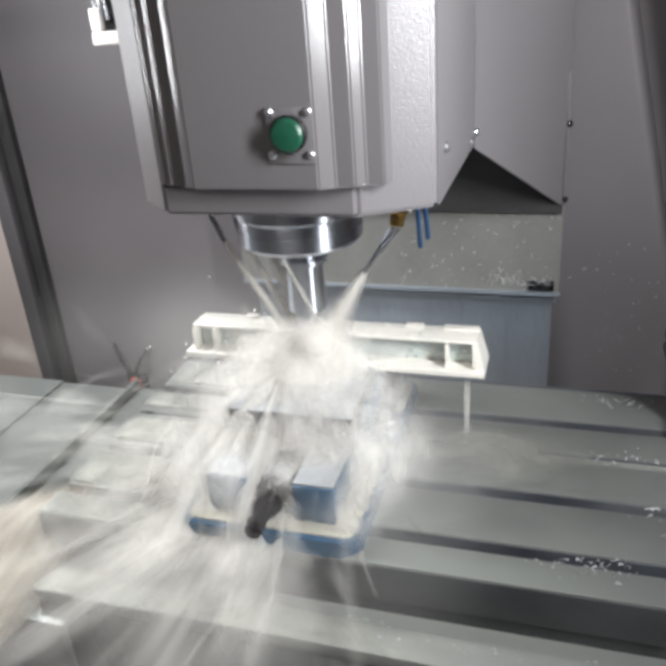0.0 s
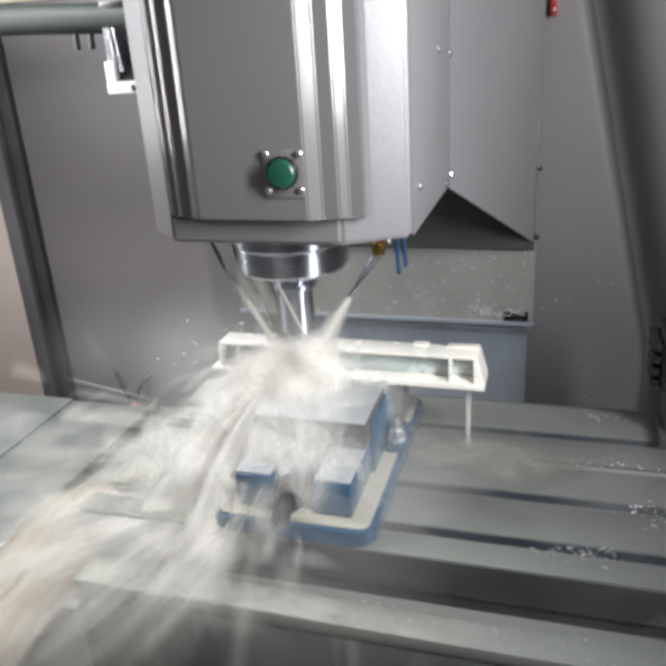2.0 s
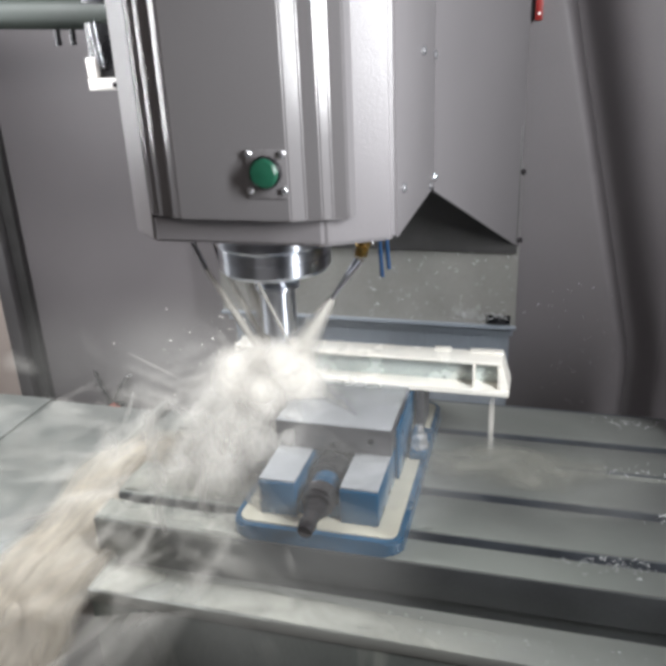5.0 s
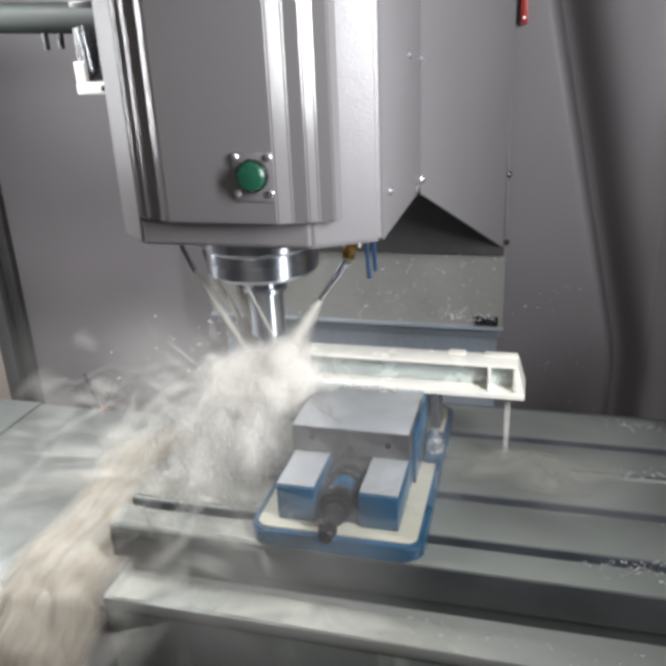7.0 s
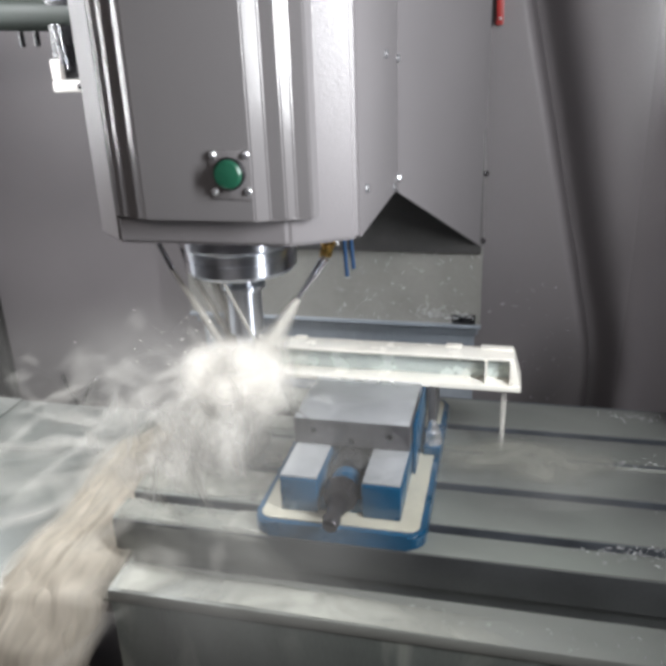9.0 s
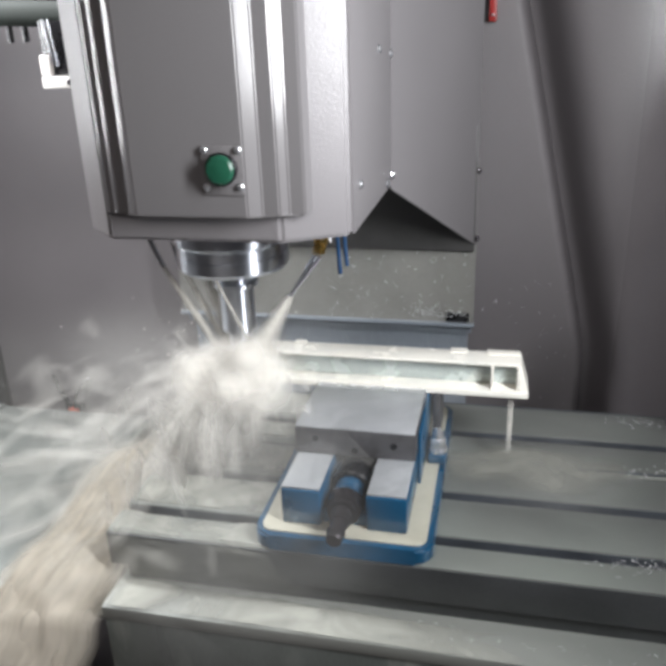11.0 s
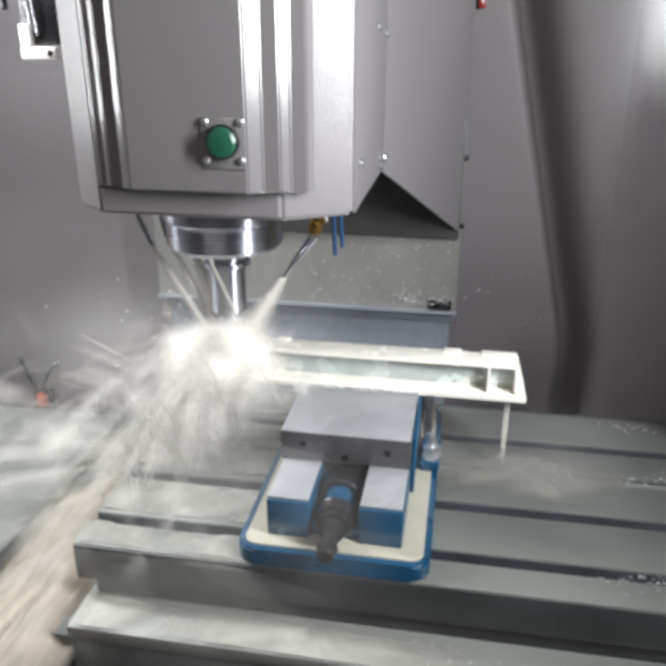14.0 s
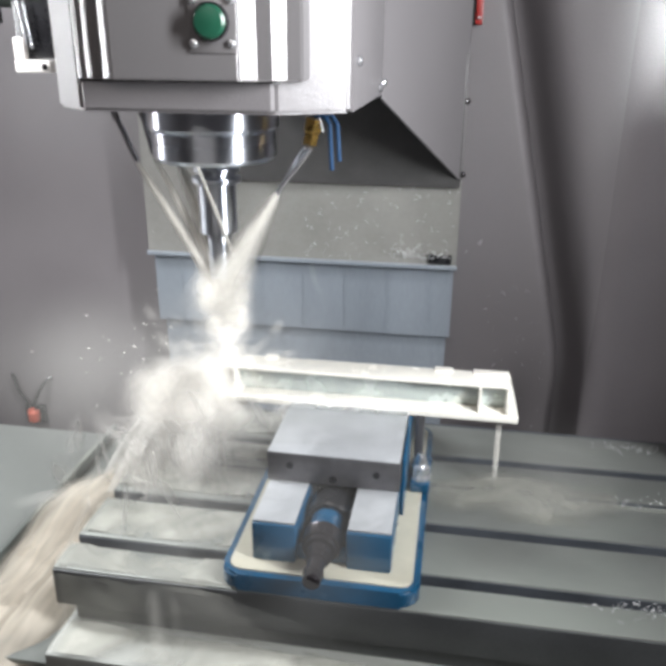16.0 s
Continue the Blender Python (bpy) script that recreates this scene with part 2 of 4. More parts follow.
_r = M_FILM.node_tree.nodes.new("ShaderNodeMapRange")
_r.inputs[1].default_value, _r.inputs[2].default_value, _r.inputs[3].default_value, _r.inputs[4].default_value = 0.30, 0.66, 0.22, 0.85
_t = M_FILM.node_tree.nodes.new("ShaderNodeTexCoord")
M_FILM.node_tree.links.new(_t.outputs["Object"], _n.inputs["Vector"])
M_FILM.node_tree.links.new(_n.outputs[0], _r.inputs[0])
_a, _m = M_FILM.node_tree.nodes.new("ShaderNodeAttribute"), M_FILM.node_tree.nodes.new("ShaderNodeMath")
_a.attribute_name, _m.operation = "fade", "MULTIPLY"
M_FILM.node_tree.links.new(_r.outputs[0], _m.inputs[0])
M_FILM.node_tree.links.new(_a.outputs["Fac"], _m.inputs[1])
M_FILM.node_tree.links.new(_m.outputs[0], _b.inputs["Alpha"])
M_PUDDLE = M_FILM.copy()
M_PUDDLE.name = "milky_puddle"
for _q in M_PUDDLE.node_tree.nodes:
    if _q.type == "MIX":
        _q.inputs["A"].default_value, _q.inputs["B"].default_value = (0.27, 0.272, 0.24, 1), (0.35, 0.35, 0.31, 1)
M_FOAM = material("white_foam", (0.93, 0.90, 0.84), 0.7, vary=0.04, scale=40, bump=0.1, bscale=120)


# ---- mesh helpers ----
def box(bm, x0, x1, y0, y1, z0, z1, bevel=0.0, seg=2):
    r = bmesh.ops.create_cube(bm, size=1.0)
    for v in r["verts"]:
        v.co = Vector(((x0 + x1) / 2 + v.co.x * (x1 - x0), (y0 + y1) / 2 + v.co.y * (y1 - y0), (z0 + z1) / 2 + v.co.z * (z1 - z0)))
    if bevel:
        edges = {e for v in r["verts"] for e in v.link_edges}
        bmesh.ops.bevel(bm, geom=list(edges), offset=bevel, segments=seg, affect="EDGES", profile=0.5)
    return bm


def prism(bm, pts, z0, z1):
    """An upright solid over the outline pts (x, y), counter-clockwise from above."""
    lo = [bm.verts.new((x, y, z0)) for x, y in pts]
    hi = [bm.verts.new((x, y, z1)) for x, y in pts]
    k = len(pts)
    for i in range(k):
        bm.faces.new((lo[i], lo[(i + 1) % k], hi[(i + 1) % k], hi[i]))
    bm.faces.new(hi)
    bm.faces.new(lo[::-1])
    return bm


def turned(bm, profile, a, b, seg=40):
    """A solid of revolution: profile rows (distance along the axis from a towards b, radius)."""
    a, b = Vector(a), Vector(b)
    d = (b - a).normalized()
    u = d.orthogonal().normalized()
    w = d.cross(u)
    rings = []
    for s, r in profile:
        rings.append([bm.verts.new(a + d * s + (u * math.cos(2 * math.pi * i / seg) + w * math.sin(2 * math.pi * i / seg)) * r) for i in range(seg)])
    for p, q in zip(rings, rings[1:]):
        for i in range(seg):
            bm.faces.new((p[i], p[(i + 1) % seg], q[(i + 1) % seg], q[i]))
    bm.faces.new(rings[0][::-1])
    bm.faces.new(rings[-1])
    return bm


def rod(bm, a, b, r, seg=14):
    return turned(bm, [(0, r), ((Vector(b) - Vector(a)).length, r)], a, b, seg)


def tube(bm, pts, r, seg=10):
    for a, b in zip(pts, pts[1:]):
        rod(bm, a, b, r, seg)
    return bm


def part(name, bm, mat, parent=None, label="", smooth=True):
    """Links a bmesh as one mesh object under its thing."""
    bmesh.ops.recalc_face_normals(bm, faces=bm.faces)
    me = bpy.data.meshes.new(name)
    bm.to_mesh(me)
    bm.free()
    me.materials.append(mat)
    if smooth:
        me.shade_smooth()
        me.set_sharp_from_angle(angle=radians(32))
    ob = new(name, me)
    ob.parent = parent
    if label:
        ob["label"] = label
    return ob


def B():
    return bmesh.new()


# ---- enclosure ----
def enclosure():
    tagged(part("floor", box(B(), -1.55, 1.4, -1.9, 0.9, -0.66, -0.62), M_WALL), "grey enamelled machine base floor below the table", "floor", kind="structure")
    # roof, outer left, right and front walls are unseen, added to close in light
    tagged(part("ceiling", box(B(), -1.55, 1.4, -1.9, 0.9, 1.6, 1.64), M_WALL), "unseen grey roof added to close the enclosure", "ceiling", kind="structure")
    tagged(part("wall_left_outer", box(B(), -1.55, -1.51, -1.9, 0.9, -0.62, 1.6), M_WALL), "unseen grey side wall added to close the enclosure", "wall", kind="structure")
    tagged(part("wall_left", prism(B(), [(-0.945, 0.578), (-0.945, 0.615), (-1.51, 0.44), (-1.51, 0.40)], -0.62, 1.6), M_LEFTWALL, smooth=False), "enclosure side wall with warm lamp light put into its colour", "wall", kind="structure")
    tagged(part("wall_right", box(B(), 1.36, 1.4, -1.9, 0.52, -0.62, 1.6), M_WALL), "unseen grey side wall added to close the enclosure", "wall", kind="structure")
    tagged(part("wall_front_added", box(B(), -1.51, 1.36, -1.9, -1.86, -0.62, 1.6), M_WALL), "unseen grey wall added behind the camera to close the enclosure", "wall", kind="structure")
    tagged(part("wall_rear", box(B(), -0.90, 0.30, 0.62, 0.66, -0.62, 1.6), M_WALL), "plain grey enamelled rear enclosure wall", "wall", kind="structure")
    bm = B()
    box(bm, -0.955, -0.915, 0.575, 0.615, -0.62, 1.6, 0.004)
    tagged(part("trim_1", bm, M_PANEL), "narrow grey corner post of the enclosure", "corner post", kind="structure")
    tagged(part("trim_2", box(B(), -0.915, -0.885, 0.60, 0.622, -0.62, 1.6, 0.004), M_SEALSHADE), "dark rubber seal strip along the enclosure corner", "seal strip", kind="structure")
    # sheet to the right of the column; a slanting hollow is shaped in for a dark reflection
    bm = B()
    rows = []
    zs = [-0.62 + i * 2.22 / 40 for i in range(41)]
    for z in zs:
        s = 0.515 - 0.226 * min(max(z, -0.1), 0.75)
        prof = [(0.30, 0.62)] + [(s + 0.0095 * i, 0.62 + 0.11 * math.exp(-(i / (0.9 if i < 0 else 5.0)) ** 2)) for i in range(-4, 14)] + [(0.80, 0.62), (0.95, 0.615), (1.38, 0.56)]
        rows.append([bm.verts.new((x, y, z)) for x, y in prof] + [bm.verts.new((1.38, 0.8, z)), bm.verts.new((0.30, 0.8, z))])
    for p, q in zip(rows, rows[1:]):
        for i in range(len(p)):
            j = (i + 1) % len(p)
            bm.faces.new((p[i], p[j], q[j], q[i]))
    hollowed_wall = part("wall_rear_right", bm, M_REARWALL)
    hollowed_wall.data.set_sharp_from_angle(angle=radians(75))
    tagged(hollowed_wall, "grey enamelled rear wall, slanting hollow added for a dark reflection", "wall", kind="structure")


enclosure()


def cable_plug():
    e = empty("cable_plug", "orange plastic cable plug with dark hoses on the rear wall", "cable plug")
    part("plug_body", turned(B(), [(0, 0.012), (0.004, 0.014), (0.026, 0.014), (0.030, 0.011), (0.034, 0.011)], (-0.699, 0.605, -0.335), (-0.699, 0.605, -0.2), 20), M_PLUG, e)
    part("backplate", box(B(), -0.725, -0.672, 0.611, 0.6205, -0.345, -0.295, 0.002), M_BLACK, e)
    for x, k in ((-0.706, -1), (-0.692, 1)):
        part("hose", tube(B(), [(x, 0.605, -0.303), (x + 0.004 * k, 0.60, -0.28), (x + 0.020 * k, 0.60, -0.25), (x + 0.035 * k, 0.612, -0.225), (x + 0.045 * k, 0.622, -0.22)], 0.0045), M_BLACK, e)
    return e


# ---- moving carriers ----
def empty(name, label, category, at=(0, 0, 0), group=""):
    e = new(name)
    e.location = at
    return tagged(e, label, category, group)


# ---- spindle head ----
def screw(bm, at, n, r=0.0045, h=0.0035):
    at, n = Vector(at), Vector(n).normalized()
    turned(bm, [(0, r), (h * 0.5, r), (h * 0.85, r * 0.75), (h, r * 0.3)], at, at + n, 12)


def spindle_head():
    e = empty("spindle_head", "grey enamelled milling machine spindle head with stepped front cover", "spindle head")
    top = 1.45
    # casting with chamfered front corners
    bm = B()
    prism(bm, [(-0.105, -0.120), (0.105, -0.120), (0.1755, -0.079), (0.1755, 0.513), (-0.08, 0.513), (-0.150, 0.10), (-0.1535, -0.077)], 0.346, top)
    bmesh.ops.bevel(bm, geom=[ed for ed in bm.edges], offset=0.004, segments=2, affect="EDGES")
    part("casting", bm, M_PAINT, e, smooth=False)
    # stepped front cover
    left = [(-0.1062, -0.104), (-0.1052, -0.1200), (-0.1005, -0.1237), (-0.0925, -0.1245), (-0.0860, -0.1296), (-0.0735, -0.130), (-0.063, -0.1385), (-0.058, -0.141)]
    right = [(0.0745, -0.141), (0.0885, -0.130), (0.1075, -0.1300), (0.1170, -0.1225), (0.1345, -0.1215), (0.139, -0.104)]
    bm = B()
    prism(bm, left + right, 0.379, top)
    bmesh.ops.bevel(bm, geom=[ed for ed in bm.edges], offset=0.0016, segments=2, affect="EDGES")
    front = part("front_cover", bm, M_PANEL, e, "stepped grey front cover with bright bevels", smooth=False)
    # thin black sheet put in as the shadow line below the cover
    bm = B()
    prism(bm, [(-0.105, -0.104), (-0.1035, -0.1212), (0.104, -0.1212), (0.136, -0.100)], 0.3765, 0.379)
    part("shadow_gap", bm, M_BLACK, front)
    # green lamp on its plate
    cx, cz = 0.0505, 0.4335
    bm = B()
    box(bm, cx - 0.0235, cx + 0.0235, -0.1430, -0.1405, cz - 0.0285, cz + 0.0235, 0.0008)
    plate = part("lamp_plate", bm, M_PANEL, e)
    bm = B()
    turned(bm, [(0, 0.0178), (0.0065, 0.0178), (0.0075, 0.0170)], (cx, -0.1428, cz), (cx, -0.2, cz), 36)
    part("bezel", bm, M_BLACK, plate)
    bm = B()
    turned(bm, [(0, 0.0158), (0.0035, 0.0158), (0.0055, 0.0135), (0.0065, 0.007), (0.0067, 0.001)], (cx, -0.1490, cz), (cx, -0.2, cz), 36)
    part("green_lens", bm, M_GREEN, plate, "round green indicator lens")
    for x in (cx - 0.0190, cx + 0.0190):
        for z in (cz - 0.0195, cz + 0.0195):
            bm = B()
            screw(bm, (x, -0.1428, z), (0, -1, 0), 0.0042, 0.0035)
            part("screw", bm, M_STEEL, plate)
    # side guard that flares out to the column cover, with a sloping lower edge
    bm = B()
    a0, a1, b0, b1 = (0.178, 0.225, 0.340), (0.178, 0.225, top), (0.2985, 0.512, 0.176), (0.2985, 0.512, top)
    vs = [bm.verts.new(q) for q in (a0, b0, b1, a1)]
    vs2 = [bm.verts.new((q[0] - 0.003, q[1] + 0.001, q[2])) for q in (a0, b0, b1, a1)]
    bm.faces.new(vs)
    bm.faces.new(vs2[::-1])
    for i in range(4):
        bm.faces.new((vs[i], vs2[i], vs2[(i + 1) % 4], vs[(i + 1) % 4]))
    guard = part("side_guard", bm, M_PAINT, e, "flared grey sheet guard with a sloping edge", smooth=False)
    bm = B()
    box(bm, 0.1757, 0.1777, -0.070, 0.225, 0.3465, top)
    part("side_sheet", bm, M_PAINT, e, smooth=False)
    for at, nn in (((0.178, 0.112, 0.542), (1, 0, 0)), ((0.178, 0.218, 0.533), (1, 0, 0)), ((0.178, -0.036, 0.397), (1, 0, 0)), ((0.178, 0.180, 0.357), (1, 0, 0)), ((0.179, 0.222, 0.362), (1, -0.3, 0))):
        bm = B()
        screw(bm, at, nn, 0.006, 0.005)
        part("screw", bm, M_STEEL, guard)
    for z in (0.190, 0.318):
        bm = B()
        screw(bm, (0.299, 0.511, z), (0.5, -1, 0), 0.0055, 0.006)
        part("screw", bm, M_OIL, guard)
    # apron that hangs in front of the column, strewn with chips
    bm = B()
    box(bm, -0.322, 0.299, 0.515, 0.521, 0.012, 0.34)
    apron = part("apron", bm, M_CHIPSHEET, e, "brown-grey steel apron strewn with chips", smooth=False)
    # dark plate added to paint the shade beneath the guard
    part("guard_shade_plate", box(B(), -0.2, 0.296, 0.502, 0.5148, 0.166, 0.40, 0.001), M_SEALSHADE, apron, "dark plate put in for the shade under the guard")
    bm = B()
    box(bm, -0.324, 0.301, 0.506, 0.516, 0.008, 0.015, 0.001)
    part("apron_lip", bm, M_SHEET, apron)
    # black plate put in as the dark of an open slot
    bm = B()
    box(bm, 0.245, 0.290, 0.510, 0.5155, 0.018, 0.036)
    part("slot", bm, M_BLACK, apron)
    # spindle nose, holder and cutter
    bm = B()
    turned(bm, [(0, 0.078), (0.026, 0.078), (0.029, 0.076)], (0, 0, 0.348), (0, 0, 0), 64)
    part("nose_ring", bm, M_TURNED, e)
    bm = B()
    turned(bm, [(0, 0.0720), (0.003, 0.0740), (0.013, 0.0740), (0.0135, 0.0728), (0.015, 0.0728), (0.0155, 0.0740), (0.031, 0.0740), (0.036, 0.0695), (0.0365, 0.03)], (0, 0, 0.319), (0, 0, 0), 64)
    part("nose_flange", bm, M_TURNED, e, "polished steel spindle nose flange")
    bm = B()
    turned(bm, [(0, 0.0255), (0.008, 0.0255), (0.010, 0.0285), (0.014, 0.0285), (0.016, 0.0225), (0.020, 0.0225), (0.022, 0.0300), (0.027, 0.0300), (0.030, 0.0245)], (0, 0, 0.283), (0, 0, 0), 48)
    part("tool_holder", bm, M_TURNED, e)
    bm = B()
    turned(bm, [(0, 0.0235), (0.060, 0.0235), (0.062, 0.015), (0.118, 0.015), (0.120, 0.014)], (0, 0, 0.253), (0, 0, 0), 36)
    part("milling_cutter", bm, M_TURNED, e)
    # coolant nozzles
    for a, b, r in (((-0.128, -0.005, 0.346), (-0.101, -0.002, 0.277), 0.0036), ((-0.098, 0.012, 0.346), (-0.082, 0.006, 0.286), 0.0036)):
        bm = B()
        rod(bm, a, b, r)
        tip = part("nozzle", bm, M_TUBE, e)
        part("collar", rod(B(), a, Vector(a) + (Vector(b) - Vector(a)) * 0.30, r * 1.35), M_TUBE, tip)
    bm = B()
    turned(bm, [(0, 0.011), (0.014, 0.011), (0.016, 0.009), (0.03, 0.009)], (0.123, 0, 0.332), (0.114, 0, 0.29), 6)
    fitting = part("brass_fitting", bm, M_BRASS, e)
    for o in (0.0, 0.008):
        bm = B()
        rod(bm, (0.113 + o, -0.004 - o, 0.300), (0.0775 + o * 0.6, -0.004 - o, 0.2435 + o), 0.0033)
        part("nozzle", bm, M_TUBE, e)
    for o in (0.0, 0.009):
        bm = B()
        tube(bm, [(0.121 + o, 0.012, 0.332), (0.131 + o, 0.012, 0.336), (0.139 + o, 0.010, 0.325), (0.142 + o, 0.010, 0.272 + o * 1.2)], 0.0028)
        part("hose", bm, M_HOSE, e)
    bm = B()
    tube(bm, [(0.118, 0.002, 0.325), (0.129, -0.004, 0.333), (0.134, -0.004, 0.318)], 0.0018)
    part("fitting_clip", bm, M_STEEL, fitting)
    return e


head = spindle_head()


def column_covers():
    c = tagged(part("column_cover", box(B(), -0.315, 0.295, 0.525, 0.531, -0.011, 0.6), M_SHEET, smooth=False), "blue-grey steel telescopic cover sheet on the column", "way cover", "column cover sheets")
    for i in range(7):
        x = -0.26 + i * 0.085
        part("seam", box(B(), x, x + 0.0015, 0.5238, 0.5249, -0.011, 0.4), M_SHEET, c)
    c = tagged(part("column_cover", box(B(), -0.305, 0.288, 0.537, 0.543, -0.62, 0.5), M_SHEET, smooth=False), "lower blue-grey steel telescopic sheet with coolant runs", "way cover", "column cover sheets")
    for i in range(6):
        x = -0.22 + i * 0.085
        part("seam", box(B(), x, x + 0.0015, 0.5358, 0.5369, -0.6, -0.012), M_SHEET, c)
    tagged(part("column", box(B(), -0.28, 0.27, 0.55, 0.618, -0.62, 1.58), M_WALL, smooth=False), "grey machine column behind the covers", "column")


column_covers()


# ---- table ----
SLOTS = (-0.1395, -0.0445, 0.043, 0.120)


def machine_table():
    e = empty("machine_table", "wet cast iron machine table with lengthwise T-slots", "machine table")
    x0, x1, w = -0.134, 0.74, 0.0092
    ys = [-0.190] + [v for s in SLOTS for v in (s - w, s + w)] + [0.213]
    for i in range(0, len(ys), 2):
        bm = B()
        box(bm, x0, x1, ys[i], ys[i + 1], -0.040, 0.0, 0.0016)
        part("land", bm, M_IRON, e)
    for s in SLOTS:
        bm = B()
        box(bm, x0 + 0.001, x1 - 0.001, s - w + 0.0005, s + w - 0.0005, -0.0404, -0.036)
        part("slot_floor", bm, M_SLOT, e)
        if s == SLOTS[2]:
            part("slot_pool", box(B(), x0 + 0.002, x1 - 0.002, s - w + 0.001, s + w - 0.0035, -0.030, -0.0035), M_POOL, e, "milky coolant standing in the slot")
        # dark liner over the lit slot wall, shade given as colour
        bm = B()
        box(bm, x0 + 0.001, x1 - 0.001, s + w - 0.0016, s + w + 0.0006, -0.037, -0.0022)
        part("slot_shade_liner", bm, M_SLOT, e)
    bm = B()
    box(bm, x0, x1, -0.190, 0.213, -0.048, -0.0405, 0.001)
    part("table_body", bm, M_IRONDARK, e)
    # front face and undercut: their shade comes from the darker iron colour
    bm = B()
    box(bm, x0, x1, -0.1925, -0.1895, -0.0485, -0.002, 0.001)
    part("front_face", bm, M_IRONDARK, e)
    # dark strip added for the shadow gap behind the table's rear edge
    part("rear_edge_shade", box(B(), x0, x1, 0.2135, 0.240, -0.10, -0.012), M_SLOT, e)
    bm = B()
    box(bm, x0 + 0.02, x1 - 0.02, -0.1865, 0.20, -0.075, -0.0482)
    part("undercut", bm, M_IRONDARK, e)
    bm = B()
    box(bm, -0.124, x1 + 0.2, -0.245, 0.20, -0.088, -0.0705, 0.002)
    part("front_ledge", bm, M_LEDGE, e, "pale ledge covered with milky coolant")
    bm = B()
    box(bm, -0.122, x1 + 0.2, -0.243, 0.19, -0.30, -0.0882, 0.001)
    part("saddle_front", bm, M_GUTTERFRONT, e)
    # gutter at the end of the table
    bm = B()
    box(bm, -0.275, -0.126, -0.235, 0.262, -0.100, -0.094)
    part("gutter_floor", bm, M_GUTTER, e)
    bm = B()
    box(bm, -0.280, -0.272, -0.240, 0.262, -0.100, -0.076, 0.001)
    part("gutter_rim", bm, M_GUTTERFRONT, e)
    return e


table = machine_table()


def way_cover():
    e = empty("way_cover", "wide pale steel way cover beside the table, washed with coolant", "way cover")
    for i, (x0, x1) in enumerate(((-0.60, -0.235), (-0.90, -0.598), (-1.20, -0.898))):
        bm = B()
        z = -0.101 + 0.004 * i
        box(bm, x0, x1, -0.262, 0.268, z - 0.004, z, 0.0015)
        part("cover_sheet", bm, M_COVER, e)
        bm = B()
        box(bm, x0, x1, -0.260 - 0.001 * i, -0.255, -0.40, z - 0.0042)
        part("cover_front", bm, M_GUTTERFRONT, e, smooth=False)
    bm = B()
    box(bm, -1.20, -0.235, 0.262, 0.266, -0.5, -0.106)
    part("cover_back", bm, M_GUTTERFRONT, e, smooth=False)
    return e


cover = way_cover()


# ---- vise ----
def rounded(x0, x1, y0, y1, r, k=6):
    pts = []
    for cx, cy, a in ((x1 - r, y1 - r, 0), (x0 + r, y1 - r, 90), (x0 + r, y0 + r, 180), (x1 - r, y0 + r, 270)):
        for i in range(k + 1):
            t = radians(a + 90 * i / k)
            pts.append((cx + r * math.cos(t), cy + r * math.sin(t)))
    return pts


